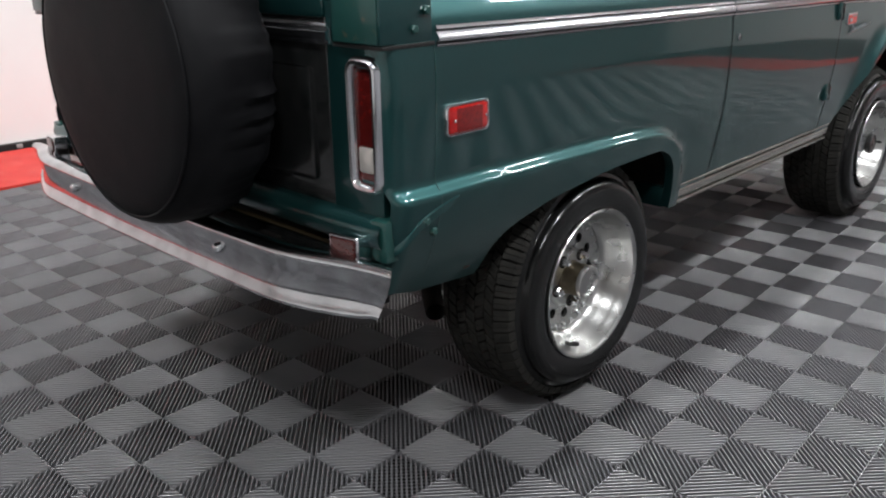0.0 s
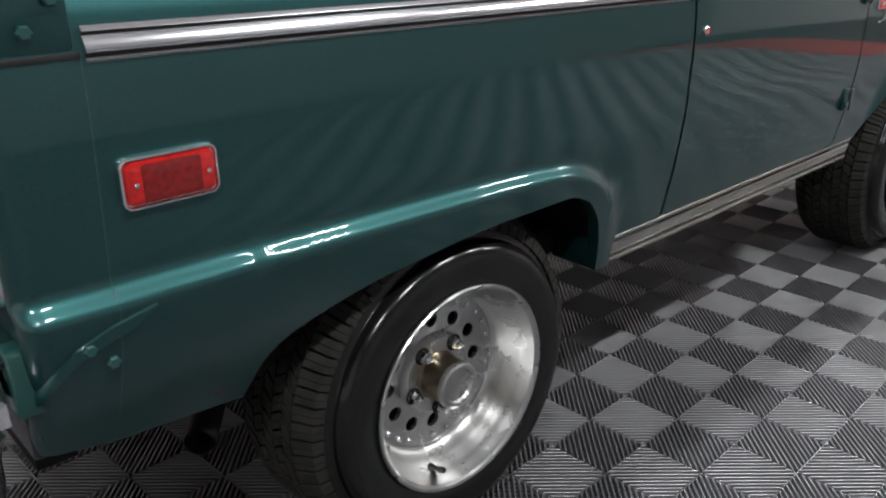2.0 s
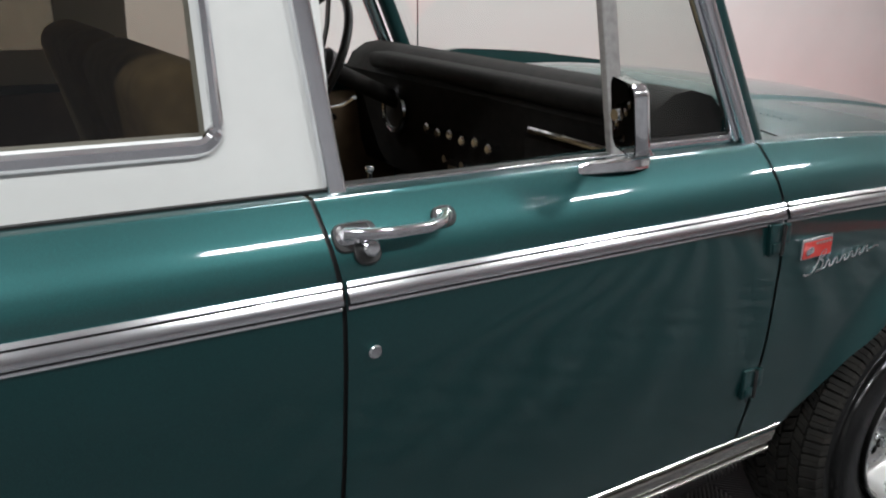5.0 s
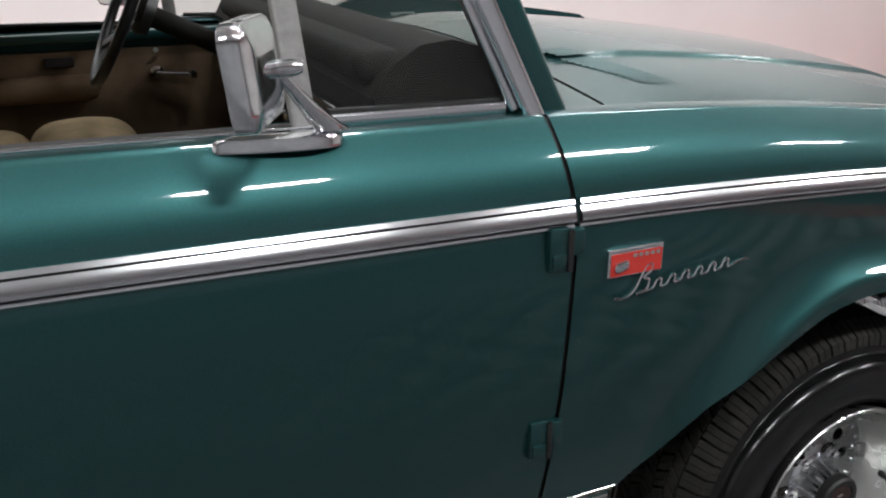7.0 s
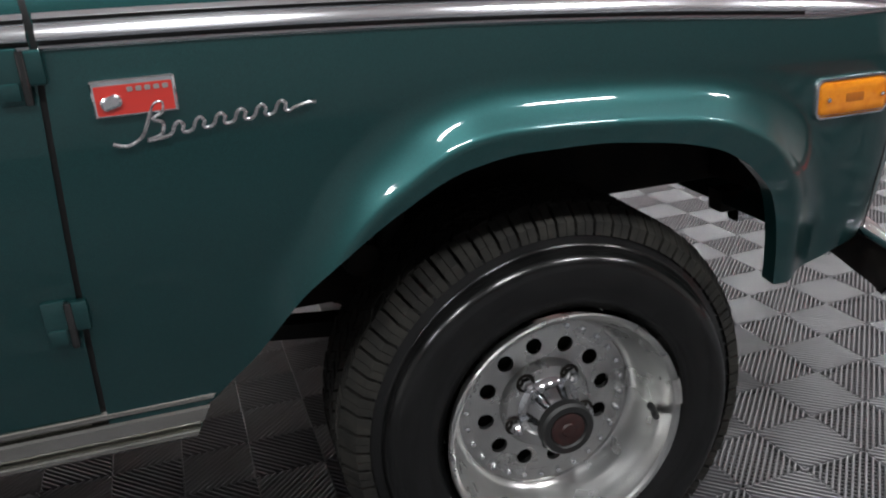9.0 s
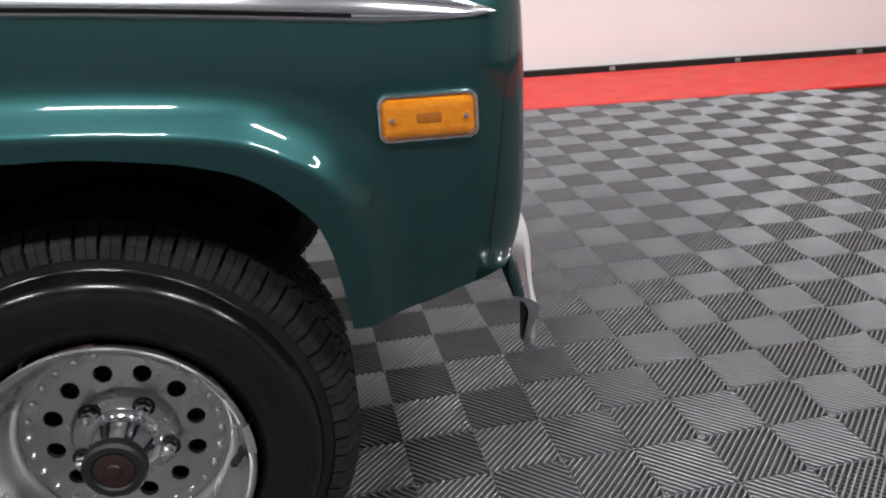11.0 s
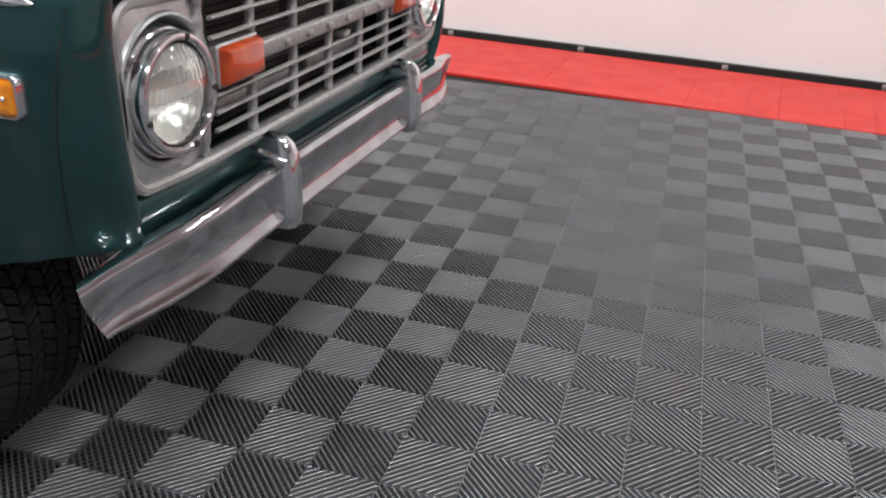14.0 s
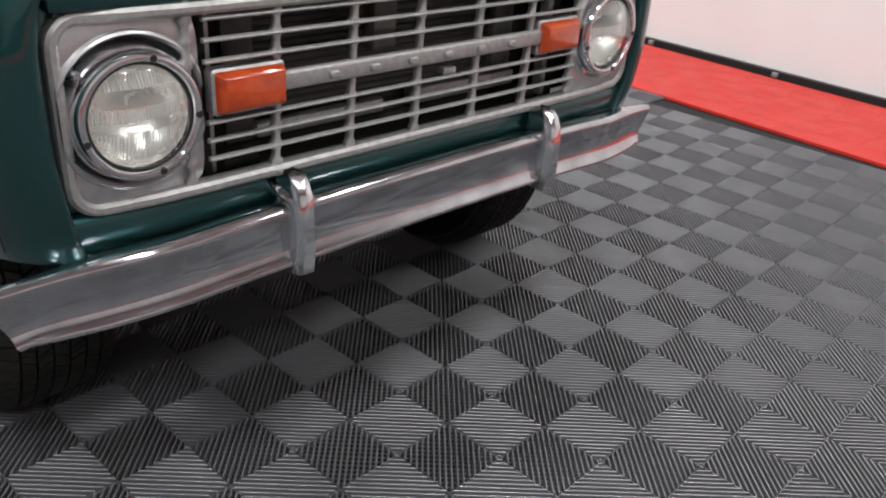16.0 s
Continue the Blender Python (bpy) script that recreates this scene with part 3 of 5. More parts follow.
for sy in (-1, 1):
    side_marker("side_marker", -0.604, 0.948, 0.142, 0.074, LENS_RED, quarters[sy], sy, "chrome-framed red side marker lamp")
    side_marker("side_marker", 2.845, 0.876, 0.140, 0.068, LENS_AMBER, fenders[sy], sy, "chrome-framed amber side marker lamp")
    m = Matrix.Translation((1.766, sy * side_out(1.775, 1.0), 1.003)) @ pose(0, 0, 0, 90, 0, 0 if sy < 0 else 180)
    bm = bmesh.new()
    plate(bm, 0.100, 0.046, 0.003, [(0, -0.004), (0, 0.006), (0.002, 0.008)], m)
    badge = part("badge", bm, CHROME, fenders[sy], "red and chrome fender badge with script")
    bm = bmesh.new()
    plate(bm, 0.092, 0.036, 0.002, [(0, 0.004), (0, 0.0088)], m @ Matrix.Translation((0, -0.002, 0)))
    part("badge_field", bm, BADGE_RED, badge, "red enamel field")
    bm = bmesh.new()
    plate(bm, 0.026, 0.016, 0.007, [(0, 0.007), (0, 0.012), (0.003, 0.014)], m @ Matrix.Translation((-0.028, -0.004, 0)) @ pose(0, 0, 0, 0, 0, 15))
    part("badge_emblem", bm, CHROME, badge)
    for k in range(5):
        bm = bmesh.new()
        plate(bm, 0.007, 0.006, 0.001, [(0, 0.007), (0, 0.0098)], m @ Matrix.Translation((-0.004 + 0.0105 * k, 0.010, 0)))
        part("badge_bar", bm, SATIN, badge)
    # flowing chrome script bar: a tall first loop, then low waves
    bm = bmesh.new()
    pts = [(-0.040, -0.056), (-0.020, -0.060), (0.000, -0.050), (0.012, -0.030), (0.022, -0.012), (0.034, -0.010), (0.032, -0.022), (0.018, -0.030), (0.030, -0.036), (0.026, -0.050), (0.006, -0.056), (0.030, -0.054)]
    for k in range(6):
        x0 = 0.040 + 0.029 * k
        z0 = -0.050 + 0.0022 * k
        pts += [(x0, z0), (x0 + 0.005, z0 + 0.009), (x0 + 0.012, z0 + 0.013), (x0 + 0.017, z0 + 0.008), (x0 + 0.015, z0 + 0.001), (x0 + 0.021, z0 - 0.001)]
    pts += [(0.216, -0.036), (0.236, -0.032), (0.246, -0.033)]
    path = [m @ Vector((0.90 * x, z, 0.007)) for x, z in pts]
    fine = []
    for i in range(len(path) - 1):
        p0, p1, p2, p3 = path[max(i - 1, 0)], path[i], path[i + 1], path[min(i + 2, len(path) - 1)]
        for k in range(5):
            s = k / 5
            fine.append(0.5 * ((2 * p1) + (p2 - p0) * s + (2 * p0 - 5 * p1 + 4 * p2 - p3) * s * s + (3 * p1 - p0 - 3 * p2 + p3) * s**3))
    fine.append(path[-1])
    sweep(bm, fine, ring(0.0026, 6), (0, -1, 0))
    part("badge_script", bm, CHROME, badge, "flowing chrome script bar")


# ---- scuffed corner brackets low on the quarters ----
for sy in (-1, 1):
    bm = bmesh.new()
    rows = []
    for x in span(-0.822, -0.655, 18):
        top = float(np.interp(x, [-0.822, -0.80, -0.77, -0.72, -0.655], [0.690, 0.722, 0.748, 0.768, 0.782]))
        low = top - 0.016 * smoothstep(-0.655, -0.70, x) - 0.002
        y = side_out(max(x, -0.79), top)
        ins = 0.036 - math.sqrt(max(0.036**2 - max(-0.790 - x, 0) ** 2, 0))
        rows.append([(x, sy * (y - ins + o), z) for o, z in ((0.0, top + 0.002), (0.004, top), (0.004, low), (-0.001, low - 0.004))])
    grid(bm, rows)
    part("corner_bracket", bm, PAINT, quarters[sy], "curved green corner bracket", sharp=40)


# ---- gap under the hardtop bracket, and the seam of the rear corner ----
for sy in (-1, 1):
    bm = bmesh.new()
    box(bm, -0.838, -0.690, *sorted((sy * 0.70, sy * 0.8555)), 1.112, 1.120, 0.001)
    part("bracket_gap", bm, SEAL, quarters[sy], "dark gap under the hardtop bracket")
    bm = bmesh.new()
    sweep(bm, [(-0.690 - 0.05 * (1.08 - z), sy * (side_out(-0.70, z) - 0.0002), lift(-0.69, z)) for z in span(0.60, 1.09, 40)], [(-0.0012, -0.001), (0.0012, -0.001), (0.0, 0.0012)], (1, 0, 0))
    part("seam", bm, PAINT_EDGE, quarters[sy], "faint welded seam")


# ---- wheels ----
def rim_disc(r_in, r_out, h_in, h_out, holes):
    """The wheel's flat with a ring of oval holes."""
    bm = bmesh.new()
    n = 16
    for k in range(holes):
        tc = 2 * math.pi * k / holes
        dt = math.pi / holes
        rc, dr = (r_in + r_out) / 2, (r_out - r_in) / 2

        def at(u, v):
            r, t = rc + v * dr, tc + u * dt
            h = h_in + (h_out - h_in) * (r - r_in) / (r_out - r_in)
            return (r * math.cos(t), r * math.sin(t), h)

        loops = []
        for f in (1.0, 0.0):
            loop = []
            for i in range(n):
                a = 2 * math.pi * i / n
                c, s = math.cos(a), math.sin(a)
                if f:
                    g = 1 / max(abs(c), abs(s))
                    loop.append(at(c * g, s * g))
                else:
                    loop.append(at(0.50 * c, 0.56 * s))
            loops.append(loop)
        deep = [(x, y, z - 0.010) for x, y, z in loops[1]]
        grid(bm, loops + [deep], close_v=True)
    bmesh.ops.remove_doubles(bm, verts=bm.verts, dist=1e-5)
    return bm


def wheel_meshes():
    ms = {}
    R, W = 0.376, 0.262
    prof = [(0.207, -0.030), (0.213, 0.002), (0.217, 0.009), (0.223, 0.014), (0.233, 0.0185), (0.245, 0.021), (0.262, 0.0235)]
    prof += [(0.283 + 0.031 * math.sin(radians(q)), -0.007 + 0.031 * math.cos(radians(q))) for q in range(0, 91, 9)]
    prof += [(0.316, -0.010), (0.321, -0.0125), (0.329, -0.014), (0.335, -0.017)]
    inner = [(0.335, -W - 0.009), (0.300, -W - 0.028), (0.245, -W - 0.024), (0.213, -W + 0.01), (0.207, -W + 0.03)]
    carcass = [(0.335, -0.017), (0.342, -0.026), (0.353, -0.050), (0.3585, -0.075), (0.3585, -W + 0.05), (0.353, -W + 0.020), (0.335, -W - 0.009)]
    bm = bmesh.new()
    lathe(bm, prof, 96)
    lathe(bm, inner, 64)
    ms["tyre"] = bm
    # tread: two shoulder rows and five zigzag rows, each block split by a sipe
    verts, faces = [], []
    rows = [(-0.016, -0.052, 66, 0.0, 0.0), (-0.058, -0.084, 66, 0.5, 0.020), (-0.089, -0.117, 62, 0.2, -0.022), (-0.122, -0.150, 62, 0.6, 0.022),
            (-0.155, -0.183, 62, 0.1, -0.022), (-0.188, -0.214, 66, 0.7, 0.020), (-0.220, -0.258, 66, 0.4, 0.0)]
    for h0, h1, n, ph, skew in rows:
        near, far = h0 == -0.016, h1 == -0.258
        for k in range(n):
            step = 2 * math.pi / n
            for f0, f1, drop in ((0.0, 0.40, 0.0), (0.44, 0.83, 0.0015 if k % 2 else 0.0005)):
                base = len(verts)
                for r, top in ((0.348, 0), (R - drop, 1)):
                    for h, d, sh in ((h0, skew, near), (h1, -skew, far)):
                        rr = r - (0.022 if sh and top else 0) - (0.016 if sh and not top else 0)
                        hh = h + (0.005 if sh and near and not top else 0)
                        for f in (f0, f1):
                            q = step * (k + ph + f) + d
                            verts.append((rr * math.cos(q), rr * math.sin(q), hh))
                faces += [[base + i for i in f] for f in ((4, 5, 7, 6), (0, 4, 6, 2), (1, 3, 7, 5), (0, 1, 5, 4), (2, 6, 7, 3))]
    me = bpy.data.meshes.new("tread")
    me.from_pydata(verts, [], faces)
    bm = bmesh.new()
    bm.from_mesh(me)
    lathe(bm, carcass, 96)
    ms["tread"] = bm
    bm = bmesh.new()
    lathe(bm, [(0.200, -0.012), (0.2090, 0.016), (0.2110, 0.023), (0.2090, 0.0258), (0.2040, 0.0245), (0.1985, 0.0190), (0.1970, 0.0120), (0.1945, 0.0060), (0.1905, -0.008), (0.1860, -0.024),
               (0.1850, -0.026), (0.1815, -0.038), (0.1805, -0.040), (0.1760, -0.056), (0.1715, -0.067), (0.1660, -0.074), (0.1630, -0.0755), (0.1615, -0.081), (0.140, -0.082)], 96)
    lathe(bm, [(0.086, -0.080), (0.0855, -0.077), (0.0805, -0.066), (0.0770, -0.063), (0.062, -0.0615), (0.050, -0.0615)], 64)
    ms["rim"] = bm
    ms["rim_disc"] = rim_disc(0.086, 0.140, -0.080, -0.082, 12)
    bm = bmesh.new()
    knob(bm, [(0.19, -0.22), (0.19, -0.115), (0.03, -0.112)], 40)
    ms["brake_drum"] = bm
    bm = bmesh.new()
    knob(bm, [(0.0060, -0.084), (0.0060, -0.079), (0.0048, -0.0752), (0.0016, -0.0738)], 10)
    ms["rivet"] = bm
    bm = bmesh.new()
    knob(bm, [(0.0120, -0.072), (0.0120, -0.046), (0.0100, -0.044), (0.0090, -0.037), (0.005, -0.033), (0.001, -0.032)], 6)
    ms["lug_nut"] = bm
    bm = bmesh.new()
    lathe(bm, [(0.0170, -0.0618), (0.0178, -0.0602), (0.0165, -0.0598), (0.0115, -0.0606)], 20)
    ms["lug_recess"] = bm
    bm = bmesh.new()
    knob(bm, [(0.062, -0.076), (0.060, -0.070), (0.050, -0.064), (0.047, -0.060), (0.046, -0.008)], 40)
    ms["hub_sleeve_brass"] = bm
    bm = bmesh.new()
    knob(bm, [(0.046, -0.010), (0.048, -0.006), (0.047, 0.002), (0.043, 0.005), (0.036, 0.004), (0.033, -0.002), (0.010, -0.003)], 40)
    ms["hub_cap"] = bm
    bm = bmesh.new()
    knob(bm, [(0.060, -0.068), (0.058, -0.060), (0.0500, -0.055), (0.0465, -0.050), (0.0445, -0.042), (0.0440, -0.004), (0.0455, 0.000), (0.0440, 0.003)], 48)
    ms["hub_sleeve"] = bm
    bm = bmesh.new()
    knob(bm, [(0.045, -0.002), (0.0480, 0.002), (0.0480, 0.018), (0.044, 0.023), (0.034, 0.023), (0.031, 0.019), (0.008, 0.019)], 40)
    ms["hub_dial"] = bm
    bm = bmesh.new()
    knob(bm, [(0.0085, -0.036), (0.0078, -0.028), (0.0052, -0.022), (0.0050, -0.012), (0.0066, -0.011), (0.0066, 0.004), (0.0052, 0.007), (0.0010, 0.0075)], 14)
    ms["valve"] = bm
    bm = bmesh.new()
    n = 8
    rows = []
    for i in range(n + 1):
        q = radians(-7 + 14 * i / n)
        rows.append([(r * math.cos(q), r * math.sin(q), h) for r, h in ((0.2115, 0.020), (0.2125, 0.0262), (0.2060, 0.0290), (0.1990, 0.0240), (0.1985, 0.0185))])
    grid(bm, rows)
    ms["wheel_weight"] = bm
    bm = bmesh.new()
    knob(bm, [(0.0300, 0.0185), (0.0300, 0.0205), (0.0280, 0.0215), (0.0125, 0.0215), (0.0105, 0.0245), (0.0010, 0.0250)], 28)
    ms["dial_face"] = bm
    return ms


WMATS = {"tyre": RUBBER, "tread": TREAD, "rim": ALLOY, "rim_disc": ALLOY, "brake_drum": UNDER, "rivet": CHROME, "wheel_weight": SATIN, "dial_face": DIAL_RED, "lug_nut": CHROME, "lug_recess": UNDER, "hub_cap": ALLOY, "hub_sleeve_brass": BRASS, "hub_sleeve": CHROME, "hub_dial": SEAL, "valve": BLACK_PLASTIC}
WHEEL_MESH = {}
for key, bm in wheel_meshes().items():
    me = bpy.data.meshes.new(key)
    bmesh.ops.recalc_face_normals(bm, faces=bm.faces)
    bm.to_mesh(me)
    bm.free()
    me.materials.append(WMATS[key])
    me.polygons.foreach_set("use_smooth", [True] * len(me.polygons))
    me.set_sharp_from_angle(angle=radians(30))
    WHEEL_MESH[key] = me


def wheel(x, y, z, sy, front, turn, rim=1.0, tyre=1.0):
    root = empty("wheel", x, y, z)
    root.matrix_basis = Matrix.Translation((x, y, z)) @ pose(0, 0, 0, 90 if sy < 0 else -90) @ pose(0, 0, 0, 0, 0, turn)
    root.parent = car
    root.matrix_parent_inverse = car.matrix_basis.inverted()

    def add(key, m=Matrix.Identity(4), label=""):
        ob = new(key, WHEEL_MESH[key])
        ob.parent = root
        k = tyre if key in ("tyre", "tread") else rim
        ob.matrix_basis = Matrix.Diagonal((k, k, 1, 1)) @ m
        if label:
            ob["label"] = label

    add("tyre", label="black rubber tyre")
    add("tread", label="worn blocky tread")
    add("rim", label="polished alloy rim")
    add("rim_disc", label="alloy wheel flat with oval holes")
    add("brake_drum", label="dark brake drum")
    for k in range(28):
        a = 2 * math.pi * k / 28
        add("rivet", Matrix.Translation((0.149 * math.cos(a), 0.149 * math.sin(a), 0.001)))
    for k in range(5):
        a = 2 * math.pi * k / 5
        a -= radians(25) if front else 0
        add("lug_nut", Matrix.Translation((0.070 * math.cos(a), 0.070 * math.sin(a), 0)))
        add("lug_recess", Matrix.Translation((0.070 * math.cos(a), 0.070 * math.sin(a), 0)))
    if front:
        add("hub_sleeve", label="chrome hub sleeve")
        add("hub_dial", label="black locking hub dial")
        add("dial_face", label="dark red dial face")
        add("wheel_weight", label="grey clip-on balance weight")
    else:
        add("hub_sleeve_brass", label="brownish brass-coloured hub sleeve")
        add("hub_cap", label="polished centre cap")
    add("valve", pose(0, 0, 0, 0, 0, -16) @ pose(0.176, 0, 0.004, 0, -18, 0))


for sy in (-1, 1):
    wheel(AXLE_R - 0.041, sy * 0.835, 0.370, sy, False, -90 if sy < 0 else 90, 1.07, 0.985)
    wheel(AXLE_F + 0.003, sy * 0.838, 0.375, sy, True, 8 if sy < 0 else 40)


def mirrored_box(name, x0, x1, y0, y1, z0, z1, mat, bevel=0.0, parent=car, label=""):
    for s in (-1, 1):
        part(name, boxed(x0, x1, *sorted((s * y0, s * y1)), z0, z1, bevel=bevel), mat, parent, label)


# ---- underside ----
part("floor_pan", boxed(-0.78, 1.74, -0.70, 0.70, 0.50, 0.545), UNDER, car, "dark underside of the body")
part("tail_pan", boxed(-0.82, -0.76, -0.76, 0.76, 0.52, 0.62), UNDER, car)
mirrored_box("frame_rail", -0.80, 2.16, 0.36, 0.44, 0.50, 0.60, UNDER, 0.008)
mirrored_box("frame_horn", 2.10, 2.93, 0.36, 0.44, 0.630, 0.70, UNDER, 0.008)
mirrored_box("inner_fender", 1.76, 2.20, 0.47, 0.485, 0.60, 1.12, UNDER)
mirrored_box("inner_fender_front", 2.20, 2.94, 0.470, 0.485, 0.650, 1.12, UNDER)
mirrored_box("frame_kick", 2.08, 2.18, 0.362, 0.438, 0.52, 0.70, UNDER, 0.008)
mirrored_box("wheel_house", 1.76, 2.90, 0.485, 0.80, 0.965, 0.985, UNDER)
mirrored_box("firewall_side", 1.70, 1.72, 0.485, 0.795, 0.50, 1.15, UNDER)
mirrored_box("inner_quarter", -0.62, 0.46, 0.47, 0.485, 0.52, 1.00, UNDER)
mirrored_box("rear_wheel_house", -0.60, 0.46, 0.485, 0.812, 0.82, 0.84, UNDER)
mirrored_box("wheel_house_end", 0.42, 0.44, 0.485, 0.800, 0.50, 0.83, UNDER)
mirrored_box("wheel_house_end", -0.56, -0.54, 0.485, 0.815, 0.56, 0.83, UNDER)
part("engine_tray", boxed(1.72, 2.93, -0.47, 0.47, 0.650, 0.665), UNDER, car)
for ax in (AXLE_R, AXLE_F):
    bm = bmesh.new()
    sweep(bm, [(ax, y, 0.376) for y in (-0.62, -0.2, 0.2, 0.62)], ring(0.042, 14), (1, 0, 0))
    knob(bm, [(0.06, -0.09), (0.12, -0.05), (0.13, 0.0), (0.12, 0.05), (0.06, 0.09)], 20, Matrix.Translation((ax, 0.12 if ax else 0.0, 0.376)) @ pose(0, 0, 0, 90))
    part("axle", bm, UNDER, car, "dark axle with differential")
    for s in (-1, 1):
        bm = bmesh.new()
        pts = [(ax - 0.55 + 0.11 * k, s * 0.40, 0.47 - 0.05 * math.sin(math.pi * k / 10)) for k in range(11 if ax < 1 else 8)]
        sweep(bm, pts, [(-0.03, -0.016), (0.03, -0.016), (0.03, 0.016), (-0.03, 0.016)], (0, 1, 0))
        part("leaf_spring", bm, UNDER, car)
bm = bmesh.new()
pipe = [(-0.30, -0.50, 0.46), (-0.40, -0.55, 0.44), (-0.48, -0.62, 0.42), (-0.545, -0.70, 0.405)]
sweep(bm, pipe, ring(0.028, 16), (0, 0, 1), cap=False)
sweep(bm, pipe, ring(0.024, 16), (0, 0, 1), cap=False)
part("exhaust_pipe", bm, UNDER, car, "dark steel tailpipe")
for s in (-1, 1):
    bm = bmesh.new()
    sweep(bm, [(2.06, s * 0.56, 0.50), (2.10, s * 0.60, 0.62), (2.14, s * 0.60, 0.76), (2.16, s * 0.58, 0.92)], ring(0.024, 12), (1, 0, 0))
    part("shock_absorber", bm, UNDER, car)
    bm = bmesh.new()
    sweep(bm, [(2.02, s * 0.52, 0.66), (2.04, s * 0.60, 0.68), (2.06, s * 0.66, 0.66)], ring(0.032, 12), (0, 0, 1))
    part("brake_hose", bm, UNDER, car)


# ---- bonnet and cowl ----
def bonnet_z(x, y):
    edge = lift(x, 1.232) - 0.004
    swell = smoothstep(1.60, 2.05, x) * (1 - smoothstep(2.66, 2.97, x))
    crown = (0.026 + 0.044 * swell) * (1 - (abs(y) / 0.72) ** 2.2)
    ridge = (0.004 + 0.003 * swell) * (1 - smoothstep(0.440, 0.458, abs(y)))
    nose = -0.055 * smoothstep(2.80, 2.98, x) ** 1.5
    return edge + crown + ridge * smoothstep(1.80, 1.95, x) + nose


bm = bmesh.new()
ys = sorted([-0.722 + 1.444 * k / 64 for k in range(65)] + [e * v for e in (-1, 1) for v in (0.440, 0.446, 0.4535, 0.458)])
xs = span(1.80, 2.60, 18) + span(2.62, 2.80, 8) + span(2.82, 2.975, 9)
rows = [[(x, y, bonnet_z(x, y)) for y in ys] for x in xs]
low = [[(x, y, bonnet_z(x, y) - 0.018) for y in ys] for x in (xs[-1],)]
grid(bm, rows + low)
hood = part("bonnet", bm, PAINT, car, "broad dark green bonnet with raised middle", sharp=50)
bm = bmesh.new()
grid(bm, [[(x, y, bonnet_z(x, y) - 0.002) for y in ys] for x in span(1.655, 1.796, 4)])
cowl = part("cowl", bm, PAINT, car, sharp=50)
bm = bmesh.new()
grid(bm, [[(x, 0.7365, lift(x, 1.232) - 0.012), (x, 0.7365, lift(x, 1.232) + far_rise(x) + 0.0005)] for x in span(1.68, 2.81, 24)])
part("fender_lip", bm, PAINT, fenders[1])
for s in (-1, 1):
    bm = bmesh.new()
    grid(bm, [[(x, s * y, lift(x, 1.232) - 0.013) for y in (0.716, 0.7245, 0.733)] for x in span(1.82, 2.84, 20)])
    part("bonnet_gap", bm, SEAL, car, "dark bonnet gap")
    # louvred vent let into the bonnet's rear corner
    for k in range(16):
        y0 = s * (0.40 + 0.0145 * k)
        bm = bmesh.new()
        for xa, xb in ((1.845 + 0.006 * k, 1.915 + 0.006 * k),):
            z = max(bonnet_z(xa, y0), bonnet_z(xb, y0))
            vs = [(xa, y0 - 0.006, z + 0.0005), (xb, y0 - 0.006, bonnet_z(xb, y0) + 0.0005), (xb, y0 + 0.006, bonnet_z(xb, y0) + 0.0030), (xa, y0 + 0.006, z + 0.0030), (xa, y0 + 0.007, z - 0.002), (xb, y0 + 0.007, bonnet_z(xb, y0) - 0.002)]
            b = [bm.verts.new(v) for v in vs]
            bm.faces.new((b[0], b[1], b[2], b[3]))
            bm.faces.new((b[3], b[2], b[5], b[4]))
        part("vent_louvre", bm, PAINT, hood, flat=True)

# ---- front: panel, grille, lamps ----
FX = 2.970
bm = bmesh.new()
prof = [(2.940, 0.684), (2.966, 0.682), (2.980, 0.674), (2.985, 0.660), (2.984, 0.635), (2.976, 0.612), (2.960, 0.594), (2.935, 0.582), (2.90, 0.575)]
grid(bm, [[(x - 0.012 * smoothstep(0.60, 0.755, abs(y)), y, z) for x, z in prof] for y in span(-0.755, 0.755, 24)])
part("front_valance", bm, PAINT, car, "dark green panel under the grille", sharp=60)
part("front_top_panel", boxed(FX - 0.03, FX + 0.022, -0.735, 0.735, 0.998, 1.045, bevel=0.01), PAINT, car)
mirrored_box("front_side_panel", FX - 0.06, FX - 0.014, 0.690, 0.748, 0.60, 1.06, PAINT, 0.006)
part("gravel_pan", boxed(FX - 0.04, FX + 0.024, -0.66, 0.66, 0.555, 0.580, bevel=0.006), BLACK_PAINT, car, "black panel behind the bumper")
part("radiator", boxed(2.80, 2.84, -0.38, 0.38, 0.66, 1.02), RADIATOR, car, "dark radiator behind the grille")
# dark sheets added beside the radiator, to block the view through behind the lamps
for s in (-1, 1):
    part("radiator_side", boxed(2.84, 2.86, *sorted((s * 0.40, s * 0.76)), 0.66, 1.0), UNDER, car)
for s in (-1, 1):
    part("radiator_support", boxed(2.90, 2.93, *sorted((s * 0.455, s * 0.492)), 0.68, 1.02, bevel=0.004), SATIN, car, "grey radiator support post")
    part("radiator_tank", boxed(2.83, 2.87, *sorted((s * 0.33, s * 0.40)), 0.70, 0.99, bevel=0.010), RADIATOR, car)
part("bonnet_latch", boxed(2.90, 2.94, -0.10, -0.04, 0.86, 1.0, bevel=0.006), RADIATOR, car)
for k in range(22):
    z = 0.69 + 0.0145 * k
    part("radiator_fin", boxed(2.84, 2.848, -0.37, 0.37, z, z + 0.004), BLACK_PLASTIC, car, flat=True)
GX = 2.986


